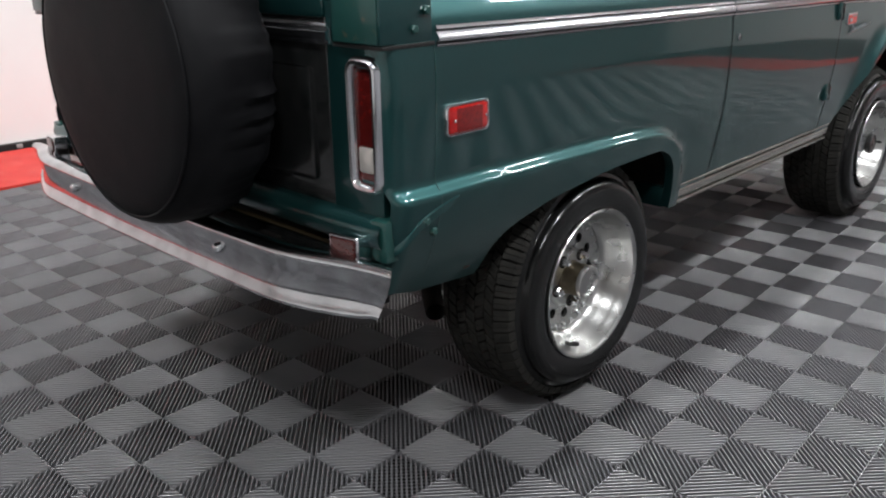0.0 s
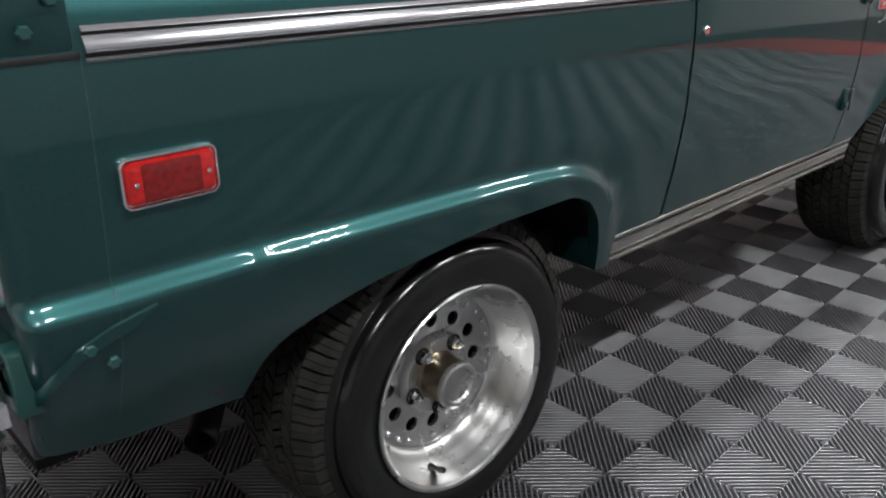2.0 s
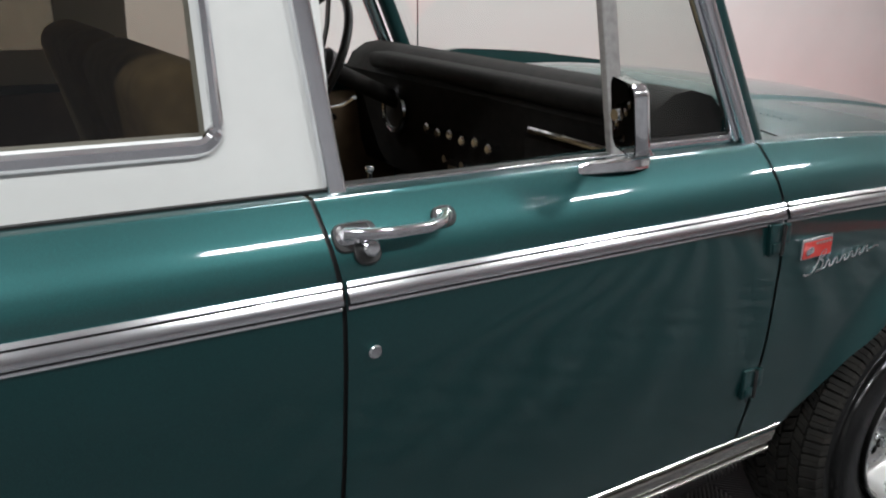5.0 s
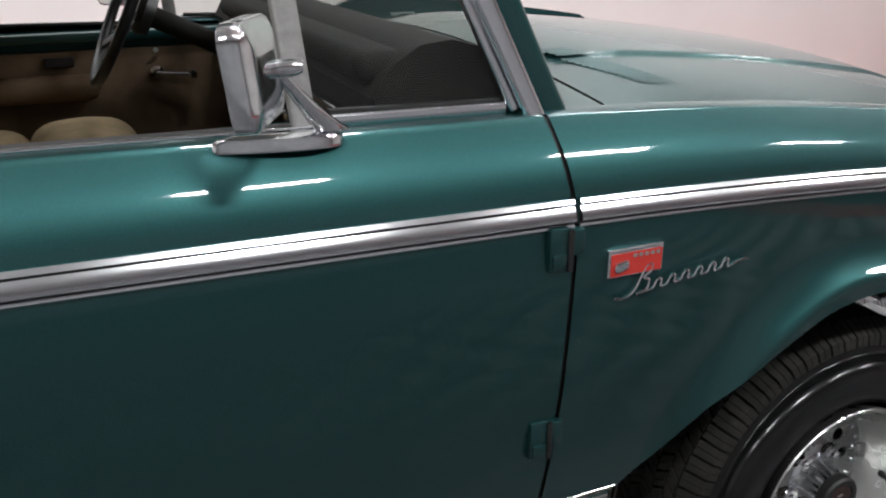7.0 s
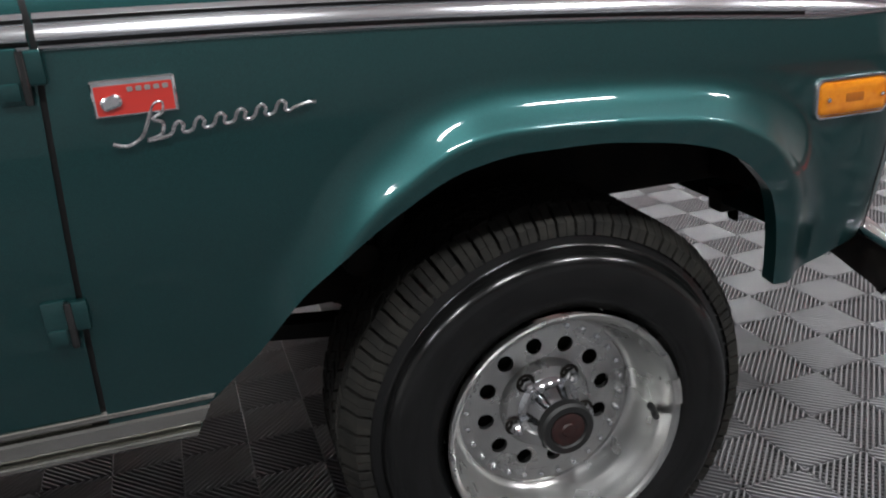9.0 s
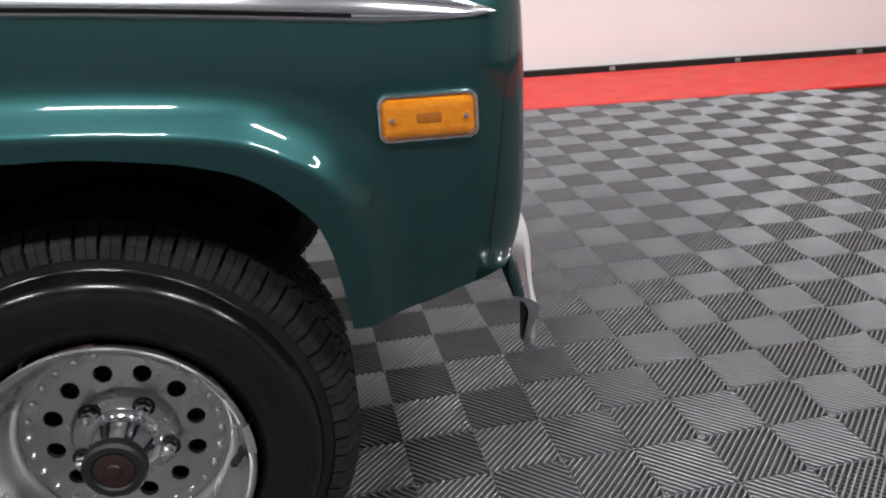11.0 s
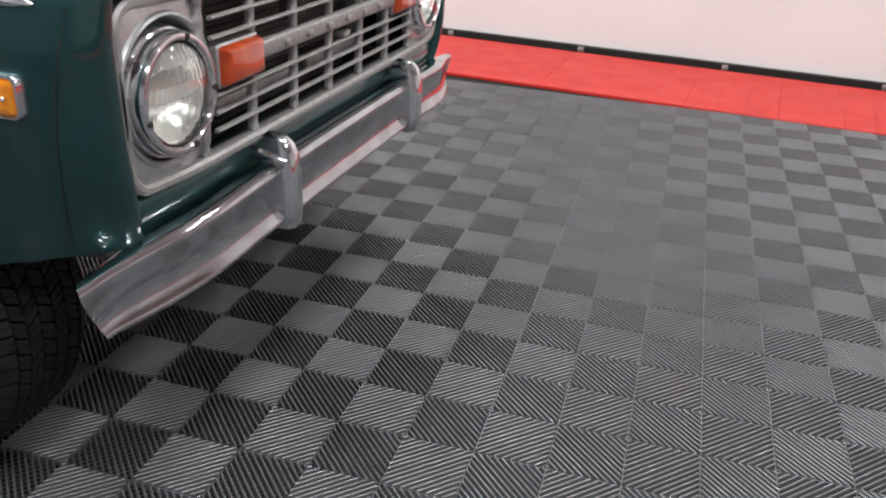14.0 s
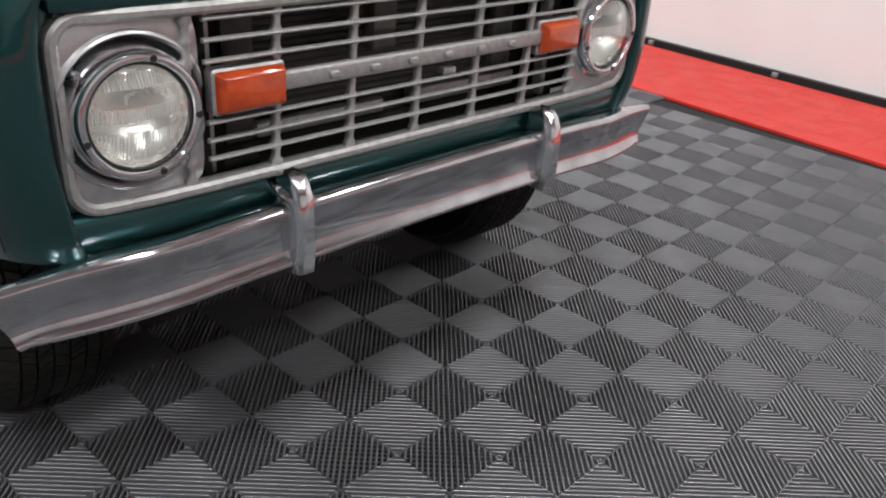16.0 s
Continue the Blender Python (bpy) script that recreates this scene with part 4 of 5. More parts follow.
def long_rect(w, h, r):
    """A rounded rectangle with extra points along its long sides."""
    pts = rounded_rect(w, h, r, 6)
    half = w / 2 - r
    top = [(half - 2 * half * k / 16, h / 2) for k in range(1, 16)]
    return pts[:7] + top + pts[7:21] + [(-a, -b) for a, b in top] + pts[21:]


bm = bmesh.new()
path = [(GX - 0.014 * smoothstep(0.55, 0.72, abs(y)), y, z + 0.838) for y, z in long_rect(1.466, 0.304, 0.045)]
sweep(bm, path, [(-0.016, -0.010), (0.008, -0.010), (0.013, -0.004), (0.013, 0.004), (0.008, 0.010), (-0.016, 0.010)], (1, 0, 0), closed_path=True)
grille = part("grille", bm, SATIN, car, "satin silver grille with thin bars")
bar_z = [0.972, 0.937, 0.902, 0.798, 0.766, 0.733]
for z in bar_z:
    bm = bmesh.new()
    sweep(bm, [(GX, y, z) for y in span(-0.50, 0.50, 4)], [(-0.003, -0.0036), (0.004, -0.0036), (0.0075, -0.0022), (0.0085, 0.0), (0.0075, 0.0022), (0.004, 0.0036), (-0.003, 0.0036)], (1, 0, 0))
    part("grille_bar", bm, SATIN, grille)
bm = bmesh.new()
box(bm, GX - 0.01, GX + 0.013, -0.40, 0.40, 0.834, 0.868, 0.006, 3)
centre_bar = part("centre_bar", bm, SATIN, grille, "broad silver centre bar with small studs")
for k in range(6):
    bm = bmesh.new()
    plate(bm, 0.022, 0.014, 0.006, [(0, -0.002), (0, 0.004), (0.003, 0.006)], Matrix.Translation((GX + 0.016, -0.245 + 0.098 * k, 0.851)) @ pose(0, 0, 0, 90, 0, 90))
    part("stud", bm, SATIN, centre_bar)
for k in range(7):
    y = -0.530 + 0.171 * k
    bm = bmesh.new()
    # each upright is waisted between the bars and flares where it meets them
    levels = []
    for zb in [0.700] + sorted(bar_z) + [0.992]:
        levels += [(zb - 0.010, 0.0060), (zb - 0.003, 0.0115), (zb + 0.003, 0.0115), (zb + 0.010, 0.0060)]
    rows = []
    for zz, half in levels:
        yy = y + 0.03 * (zz - 0.85)
        rows.append([(GX - 0.012, yy - half * 0.8, zz), (GX - 0.012, yy + half * 0.8, zz), (GX + 0.001, yy + half, zz), (GX + 0.005, yy + half * 0.5, zz), (GX + 0.005, yy - half * 0.5, zz), (GX + 0.001, yy - half, zz)])
    ends = grid(bm, rows, close_v=True)
    bm.faces.new(ends[0])
    bm.faces.new(ends[-1])
    part("grille_upright", bm, SATIN, grille, sharp=50)
part("bonnet_catch", boxed(GX - 0.030, GX + 0.004, 0.052, 0.088, 0.803, 0.818, bevel=0.003), SATIN, car, "small silver bonnet catch in the grille")
part("radiator_tank", boxed(2.855, 2.885, -0.34, -0.02, 0.708, 0.738, bevel=0.006), SATIN, car, "grey lower radiator tank")
part("radiator_tank", boxed(2.855, 2.885, 0.06, 0.40, 0.708, 0.745, bevel=0.006), SATIN, car, "grey lower radiator tank")
for s in (-1, 1):
    # silver headlamp surround, dished round the lamp
    BX = 2.974
    m = Matrix.Translation((BX, s * 0.622, 0.838)) @ pose(0, 0, 0, 90, 0, 90)
    bm = bmesh.new()
    angles = [2 * math.pi * k / 96 for k in range(96)]

    def square_at(a, w, h):
        c, q = abs(math.cos(a)), abs(math.sin(a))
        r = ((c / w) ** 9 + (q / h) ** 9) ** (-1 / 9)
        return r * math.cos(a), r * math.sin(a)

    loops = [[m @ Vector((*square_at(a, 0.118, 0.146), zz)) for a in angles] for zz in (-0.010, 0.003)]
    loops.append([m @ Vector((*square_at(a, 0.1165, 0.143), 0.005)) for a in angles])
    for rr, zz in ((0.1300, 0.006), (0.1275, 0.012), (0.1235, 0.014), (0.1200, 0.010), (0.1175, -0.004), (0.1160, -0.020), (0.108, -0.030), (0.100, -0.034)):
        loops.append([m @ Vector((min(max(rr * math.cos(a), -0.117), 0.117), rr * math.sin(a), zz)) for a in angles])
    grid(bm, loops, close_v=True)
    bezel = part("headlight", bm, SURROUND, car, "round sealed-beam headlight in a silver surround", sharp=40)
    lm = Matrix.Translation((BX + 0.004, s * 0.619, 0.833)) @ pose(0, 0, 0, 90, 0, 90)
    bm = bmesh.new()
    lathe(bm, [(0.1135, -0.026), (0.1125, -0.008), (0.1085, 0.002), (0.1055, 0.004), (0.100, 0.000)], 56, lm)
    part("bucket", bm, CHROME, bezel, "chrome headlight bucket")
    bm = bmesh.new()
    lathe(bm, [(0.1045, 0.000), (0.1052, 0.016), (0.1040, 0.024), (0.1005, 0.0295), (0.0960, 0.0310), (0.0915, 0.0300), (0.0888, 0.0265), (0.0880, 0.0200), (0.0876, 0.008)], 72, lm)
    part("ring", bm, CHROME, bezel, "chrome retaining ring")
    bm = bmesh.new()
    lathe(bm, [(0.0880, 0.021), (0.0872, 0.0225), (0.0840, 0.0215), (0.0835, 0.010)], 56, lm)
    part("gasket", bm, SEAL, bezel, "black rubber gasket round the lens")
    for a in (75, -5, 195, 285):
        bm = bmesh.new()
        knob(bm, [(0.0062, 0.012), (0.0062, 0.0310), (0.0050, 0.0322), (0.0010, 0.0318)], 14, lm @ pose(0, 0, 0, 0, 0, a) @ Matrix.Translation((0.0955, 0, 0)))
        part("ring_slot", bm, BLACK_PLASTIC, bezel)
    bm = bmesh.new()
    lathe(bm, [(0.0845, 0.014), (0.0835, 0.024), (0.078, 0.031), (0.067, 0.037), (0.049, 0.042), (0.028, 0.045), (0.0005, 0.046)], 56, lm)
    part("lens", bm, HEAD_GLASS, bezel, "clear fluted glass lens")
    bm = bmesh.new()
    lathe(bm, [(0.0835, 0.014), (0.079, -0.002), (0.072, -0.016), (0.060, -0.030), (0.045, -0.041), (0.030, -0.048), (0.015, -0.052), (0.0005, -0.053)], 56, lm)
    part("reflector", bm, BOWL, bezel, "bright bowl reflector")
    # fluted inner face: upright ribs in three bands
    for zb0, zb1, step in ((0.046, 0.070, 0.0058), (-0.004, 0.018, 0.0062), (-0.072, -0.022, 0.0058)):
        bm = bmesh.new()
        n = int(0.150 / step)
        for k in range(n):
            yc = -0.075 + step * (k + 0.5)
            room = math.sqrt(max(0.074**2 - yc * yc, 0))
            lo, hi = max(zb0, -room), min(zb1, room)
            if hi - lo < 0.008:
                continue
            rows = []
            for q in range(7):
                u = -1 + q / 3
                rows.append([lm @ Vector((yc + u * step * 0.46, v, 0.026 - 0.35 * (yc * yc + v * v) / 0.09 + 0.0032 * (1 - u * u))) for v in (lo, (lo + hi) / 2, hi)])
            grid(bm, rows)
        part("flutes", bm, FLUTE, bezel, "fine moulded flutes in the lens")
    for sx, sz in ((-0.088, 0.076), (0.07, -0.092)):
        bm = bmesh.new()
        knob(bm, [(0.012, -0.03), (0.012, -0.008), (0.008, 0.000), (0.008, 0.010), (0.005, 0.014)], 10, lm @ Matrix.Translation((sx * -s, sz, 0)))
        part("adjuster_screw", bm, CHROME, bezel)
    m2 = Matrix.Translation((GX + 0.002, s * 0.418, 0.848)) @ pose(0, 0, 0, 90, 0, 90)
    bm = bmesh.new()
    plate(bm, 0.144, 0.080, 0.008, [(0, -0.02), (0, 0.003), (0.004, 0.006)], m2)
    sig = part("turn_signal", bm, SATIN, car, "orange turn signal in the grille")
    bm = bmesh.new()
    plate(bm, 0.136, 0.073, 0.008, [(0, 0.0), (0.002, 0.014), (0.006, 0.022), (0.012, 0.026)], m2)
    part("lens", bm, LENS_ORANGE, sig, "orange plastic lens")


# ---- bumpers ----
def bumper_bar(name, x_mid, x_end, half, z0, z1, way, label, fall=0.0):
    """A bowed chrome blade: its ends sweep back; way is +1 at the nose."""
    sec = [(-0.040, 0.96), (-0.036, 1.00), (-0.014, 1.035), (0.006, 1.04), (0.016, 1.01), (0.021, 0.94), (0.020, 0.87), (0.016, 0.72), (0.0125, 0.50), (0.0125, 0.28), (0.017, 0.14), (0.023, 0.07), (0.0265, 0.02), (0.025, -0.03), (0.016, -0.05), (0.008, 0.00),
           (0.004, 0.12), (0.002, 0.45), (0.004, 0.80), (-0.004, 0.95)]
    bm = bmesh.new()
    rows = []
    for k in range(61):
        u = -1 + 2 * k / 60
        y = half * u
        au = abs(u)
        bend = (x_end - x_mid) * (0.25 * au**2 + 0.75 * smoothstep(0.62, 1.0, au) ** 1.3)
        x = x_mid + bend
        turn = 0.0 if au < 0.6 else radians(38) * smoothstep(0.6, 1.0, au)
        squeeze = 1 - 0.10 * smoothstep(0.8, 1.0, au)
        curl = 0.045 * smoothstep(0.90, 1.0, au)      # the foot of each end is cut back
        deep = 1 - 0.55 * smoothstep(0.80, 1.0, au)   # the top flange narrows towards the ends
        rows.append([(x + way * a * (deep if a < 0 else 1) * math.cos(turn), y + math.copysign(1, u) * (a * math.sin(turn) - curl * max(1 - b, 0) ** 1.5), (z0 + z1) / 2 - fall * au**2.5 + (z0 + (z1 - z0) * b - (z0 + z1) / 2) * squeeze) for a, b in sec])
    vs = grid(bm, rows, close_v=True)
    bm.faces.new(vs[0])
    bm.faces.new(vs[-1])
    blade = part(name, bm, BUMPER, car, label, sharp=50)
    # the back of the pressing is dark
    bm = bmesh.new()
    grid(bm, [[(p[0] - way * 0.0025, p[1] * 0.997, p[2]) for p in row[15:20]] for row in rows])
    part("bumper_back", bm, UNDER, blade, "dark unpolished back of the bumper")
    return blade


front_bumper = bumper_bar("front_bumper", 3.032, 2.974, 0.885, 0.522, 0.634, 1, "worn chrome front bumper blade", 0.036)
for s in (-1, 1):
    bm = bmesh.new()
    rows = []
    prof = [(0.492, 0.034), (0.500, 0.046), (0.54, 0.050), (0.60, 0.050), (0.650, 0.046), (0.676, 0.036), (0.690, 0.018)]
    for z, out in prof:
        w = 0.024 if z < 0.67 else 0.019
        w = w if z > 0.495 else 0.018
        rows.append([(3.028 + d, s * 0.358 + e * w, z) for d, e in ((-0.03, -0.9), (out * 0.4, -1), (out * 0.8, -0.86), (out, -0.5), (out, 0.5), (out * 0.8, 0.86), (out * 0.4, 1), (-0.03, 0.9))])
    vs = grid(bm, rows, close_v=True)
    bm.faces.new(vs[0])
    bm.faces.new(vs[-1])
    part("bumper_guard", bm, CHROME, front_bumper, "upright chrome bumper guard", sharp=45)
    bm = bmesh.new()
    sweep(bm, [(2.93, s * 0.36, 0.652), (2.99, s * 0.372, 0.655), (3.035, s * 0.375, 0.648), (3.055, s * 0.368, 0.640)], rounded_rect(0.022, 0.034, 0.008, 3), (0, 0, 1))
    part("guard_bracket", bm, CHROME, front_bumper)
    part("bumper_bracket", boxed(2.90, 3.02, *sorted((s * 0.40, s * 0.45)), 0.55, 0.60, bevel=0.004), UNDER, front_bumper)

rear_bumper = bumper_bar("rear_bumper", -0.972, -0.885, 0.912, 0.558, 0.680, -1, "worn chrome rear bumper blade")
for s in (-1, 1):
    bm = bmesh.new()
    knob(bm, [(0.014, -0.004), (0.013, 0.004), (0.009, 0.009), (0.003, 0.011)], 16, Matrix.Translation((-0.986, s * 0.40, 0.630)) @ pose(0, 0, 0, 0, -90, 0))
    part("bumper_bolt", bm, CHROME, rear_bumper)
    part("bumper_bracket", boxed(-0.95, -0.80, *sorted((s * 0.36, s * 0.44)), 0.58, 0.63, bevel=0.004), UNDER, rear_bumper)

# ---- tail ----
TX = -0.818
bm = bmesh.new()
box(bm, TX, TX + 0.03, -0.655, 0.655, 0.735, 1.20, 0.010)
tailgate = part("tailgate", bm, BLACK_PAINT, car, "glossy black tailgate behind the spare wheel")
part("tailgate_rib", boxed(TX - 0.012, TX + 0.004, -0.60, 0.60, 0.80, 1.06, bevel=0.012), BLACK_PAINT, tailgate)
part("tailgate_top", boxed(TX - 0.010, TX + 0.035, -0.66, 0.66, 1.165, 1.245, bevel=0.012), PAINT, tailgate)
bm = bmesh.new()
sweep(bm, [(TX - 0.004, y, 1.135) for y in span(-0.675, 0.675, 6)], [(-0.022, 0.0), (0.022, 0.0), (0.022, -0.008), (0.016, -0.012), (0.010, -0.006), (0.004, -0.014), (-0.012, -0.014), (-0.016, -0.006), (-0.022, -0.009)], (0, 0, 1))
part("tailgate_moulding", bm, TRIM, tailgate, "ribbed bright tailgate moulding", sharp=25)
bm = bmesh.new()
prof = [(TX + 0.02, 0.755), (TX - 0.012, 0.752), (TX - 0.030, 0.742), (TX - 0.036, 0.725), (TX - 0.034, 0.70), (TX - 0.018, 0.680), (TX + 0.02, 0.660)]
grid(bm, [[(x, y, z) for x, z in prof] for y in span(-0.835, 0.835, 8)])
part("tail_sill", bm, PAINT, car, "dark green sill below the tailgate", sharp=50)
part("tail_under", boxed(TX - 0.01, TX + 0.03, -0.80, 0.80, 0.56, 0.645, bevel=0.006), BLACK_PAINT, car)
mirrored_box("tail_corner", TX - 0.002, TX + 0.03, 0.655, 0.822, 0.60, 1.20, PAINT, 0.004)
mirrored_box("tail_bracket", TX - 0.026, TX + 0.03, 0.800, 0.850, 0.66, 0.755, PAINT_EDGE, 0.005, label="scuffed corner bracket")
for s in (-1, 1):
    br = part("hardtop_bracket", boxed(-0.842, -0.694, *sorted((s * 0.70, s * 0.853)), 1.120, 1.250, bevel=0.006), PAINT, quarters[s], "green bolted hardtop bracket")
    part("bracket_face", boxed(-0.8455, -0.842, *sorted((s * 0.712, s * 0.847)), 1.124, 1.247, bevel=0.001), PAINT_EDGE, br, "scuffed rusty bracket face")
    for bx, bz in ((-0.750, 1.134), (-0.715, 1.170)):
        bm = bmesh.new()
        knob(bm, [(0.010, -0.004), (0.010, 0.007), (0.007, 0.010), (0.003, 0.010)], 6, Matrix.Translation((bx, s * 0.853, bz + 0.014)) @ pose(0, 0, 0, 90 if s < 0 else -90))
        part("bolt", bm, PAINT_EDGE, br)
    for bx, bz in ((-0.752, 0.744), (-0.722, 0.712)):
        bm = bmesh.new()
        knob(bm, [(0.010, -0.004), (0.010, 0.006), (0.007, 0.009), (0.003, 0.009)], 6, Matrix.Translation((bx, s * side_out(bx, bz), bz)) @ pose(0, 0, 0, 90 if s < 0 else -90))
        part("bolt", bm, PAINT_EDGE, quarters[s])
    # tail lamp
    m = Matrix.Translation((TX + 0.000, s * 0.780, 0.950)) @ pose(0, 0, 0, 90, 0, -90)
    bm = bmesh.new()
    plate(bm, 0.102, 0.292, 0.034, [(0, -0.01), (0, 0.010), (0.003, 0.018), (0.009, 0.022), (0.016, 0.021), (0.021, 0.014), (0.022, 0.000)], m, 7)
    tail = part("tail_light", bm, TRIM, car, "tall red tail light in a chrome frame", sharp=40)
    bm = bmesh.new()
    plate(bm, 0.060, 0.240, 0.010, [(0, -0.004), (0, 0.004), (0.005, 0.008)], m)
    part("lens", bm, LENS_DARK_RED, tail, "dark red lens")
    bm = bmesh.new()
    plate(bm, 0.046, 0.056, 0.008, [(0, 0.000), (0, 0.010), (0.005, 0.013)], m @ Matrix.Translation((0, -0.072, 0)))
    part("reverse_lens", bm, LENS_CLEAR, tail, "clear reversing lens")
    m = Matrix.Translation((TX - 0.064, s * 0.766, 0.676)) @ pose(0, 0, 0, 0, 0, -s * 8) @ pose(0, 0, 0, 90, 0, -90)
    bm = bmesh.new()
    plate(bm, 0.084, 0.094, 0.005, [(0, -0.03), (0, 0.010), (0.003, 0.013), (0.006, 0.013), (0.007, 0.009)], m)
    refl = part("reflector_lamp", bm, CHROME, car, "square red reflector in a chrome frame")
    bm = bmesh.new()
    plate(bm, 0.070, 0.080, 0.004, [(0, 0.008), (0, 0.015), (0.003, 0.017)], m)
    part("lens", bm, REFLEX_BROWN, refl, "dark red lens")

# ---- spare wheel in its cover ----
bm = bmesh.new()
sm = Matrix.Translation((0, -0.232, 1.044)) @ Matrix.Diagonal((1, 0.95, 0.95, 1)) @ pose(0, 0, 0, 0, -90, 0)
prof = [(0.0005, 1.135), (0.12, 1.134), (0.24, 1.130), (0.31, 1.124), (0.345, 1.114), (0.366, 1.098), (0.378, 1.075), (0.384, 1.045), (0.384, 1.00), (0.380, 0.955), (0.370, 0.920), (0.345, 0.893), (0.30, 0.880), (0.20, 0.876)]
rows = []
for k in range(144):
    a = 2 * math.pi * k / 144
    row = []
    for r, h in prof:
        fold = 0.0
        if r > 0.33 and h < 1.06:
            f = smoothstep(1.06, 0.95, h)
            fold = f * 0.010 * (math.sin(31 * a + 3 * math.sin(7 * a)) * 0.6 + math.sin(53 * a + 1.3) * 0.4)
        row.append(sm @ Vector(((r + fold) * math.cos(a), (r + fold) * math.sin(a), h)))
    rows.append(row)
grid(bm, rows, close_u=True)
spare = part("spare_wheel_cover", bm, VINYL, car, "black vinyl spare wheel cover with gathered edge", sharp=60)
bm = bmesh.new()
path = [sm @ Vector((0.352 * math.cos(2 * math.pi * k / 96), 0.352 * math.sin(2 * math.pi * k / 96), 1.112)) for k in range(96)]
sweep(bm, path, ring(0.004, 6), (1, 0, 0), closed_path=True)
part("piping", bm, VINYL, spare, "stitched black piping")
part("spare_carrier", boxed(-0.90, -0.83, -0.30, -0.13, 0.95, 1.18, bevel=0.01), BLACK_PAINT, car)

# ---- windscreen frame, vent windows, mirrors ----
TOP = 1.70


def screen_at(z, base=1.690):
    return base - (z - 1.218) * 0.470


for s in (-1, 1):
    bm = bmesh.new()
    sweep(bm, [(screen_at(z, 1.682), s * (0.726 - (z - 1.2) * 0.10), z) for z in span(1.205, TOP, 4)], rounded_rect(0.044, 0.050, 0.012, 3), (1, 0, 0))
    part("windscreen_pillar", bm, PAINT, car, "dark green windscreen pillar")
    bm = bmesh.new()
    sweep(bm, [(screen_at(z, 1.640), s * (0.758 - (z - 1.2) * 0.10), z) for z in span(1.205, TOP - 0.04, 4)], [(a * 1.0, b) for a, b in rounded_rect(0.032, 0.024, 0.008, 3)], (1, 0, 0))
    sweep(bm, [(screen_at(z, 1.614), s * (0.752 - (z - 1.2) * 0.10), z) for z in span(1.225, TOP - 0.04, 4)], rounded_rect(0.012, 0.018, 0.004, 2), (1, 0, 0))
    sweep(bm, [(x, s * 0.742, 1.232 - 0.017 * (x - 1.3)) for x in (1.30, 1.45, 1.60)], rounded_rect(0.018, 0.014, 0.004, 2), (0, 0, 1))
    part("vent_frame", bm, TRIM, doors[s], "bright vent window frame", sharp=45)
    bm = bmesh.new()
    sweep(bm, [(1.303 - (z - 1.2) * 0.09, s * (0.742 - (z - 1.2) * 0.10), z) for z in span(1.215, TOP - 0.04, 3)], rounded_rect(0.034, 0.022, 0.006, 3), (1, 0, 0))
    part("division_bar", bm, SATIN, doors[s], "grey metal division bar")
    bm = bmesh.new()
    vs = [bm.verts.new(p) for p in ((1.315, s * 0.740, 1.235), (1.600, s * 0.740, 1.230), (screen_at(1.66, 1.612), s * 0.694, 1.66), (1.265, s * 0.694, 1.66))]
    bm.faces.new(vs)
    gl = part("vent_glass", bm, GLASS, doors[s], "clear vent window glass", flat=True)
    gl.visible_shadow = False
    bm = bmesh.new()
    sweep(bm, [(1.595 - 0.000, s * 0.738, 1.236), (1.50, s * 0.738, 1.238), (1.40, s * 0.738, 1.24), (1.335, s * 0.738, 1.242)], rounded_rect(0.010, 0.010, 0.003, 2), (0, 0, 1))
    part("vent_seal", bm, SEAL, doors[s])
    # window sill strips
    bm = bmesh.new()
    sweep(bm, [(x, s * 0.735, lift(x, 1.232) + 0.003) for x in span(0.74, 1.33, 6)], [(-0.003, -0.012), (0.004, -0.012), (0.004, 0.012), (-0.003, 0.012)], (0, 0, 1))
    part("sill_seal", bm, SEAL, doors[s], "black rubber window seal")
    bm = bmesh.new()
    sweep(bm, [(x, s * 0.749, lift(x, 1.232) + 0.004) for x in span(0.74, 1.33, 6)], rounded_rect(0.006, 0.006, 0.002, 2), (0, 0, 1))
    part("sill_strip", bm, TRIM, doors[s], "thin bright window strip")
    bm = bmesh.new()
    knob(bm, [(0.004, 1.20), (0.004, 1.243), (0.007, 1.246), (0.007, 1.250), (0.004, 1.252)], 12, pose(0.81, s * 0.705, 0))
    part("lock_button", bm, CHROME, doors[s])
    part("door_top", boxed(0.72, 1.62, *sorted((s * 0.64, s * 0.735)), 1.19, 1.214, bevel=0.006), PAINT, doors[s])
    # inner door card
    bm = boxed(0.72, 1.58, *sorted((s * 0.660, s * 0.690)), 0.62, 1.165, bevel=0.008)
    card = part("door_card", bm, PANEL, doors[s], "brown pleated inner door panel")
    part("door_inner", boxed(0.71, 1.62, *sorted((s * 0.692, s * 0.735)), 0.56, 1.20), PAINT, doors[s])
    for k in range(34):
        x = 0.75 + 0.024 * k
        bm = bmesh.new()
        sweep(bm, [(x, s * 0.660, 0.66), (x, s * 0.660, 1.07)], [(0.008 * math.cos(a), 0.004 * math.sin(a)) for a in (0, 0.8, 1.57, 2.35, 3.14)], (1, 0, 0), closed_section=False)
        part("pleat", bm, PANEL, card)
    bm = bmesh.new()
    box(bm, 0.76, 1.085, *sorted((s * 0.585, s * 0.665)), 1.040, 1.108, 0.030, 4)
    part("armrest", bm, PANEL, doors[s], "padded brown armrest")
    bm = bmesh.new()
    plate(bm, 0.075, 0.026, 0.006, [(0, 0.0), (0, 0.010), (0.004, 0.014)], Matrix.Translation((0.99, s * 0.658, 1.138)) @ pose(0, 0, 0, 90 if s > 0 else -90))
    part("inner_handle", bm, BLACK_PLASTIC, doors[s])
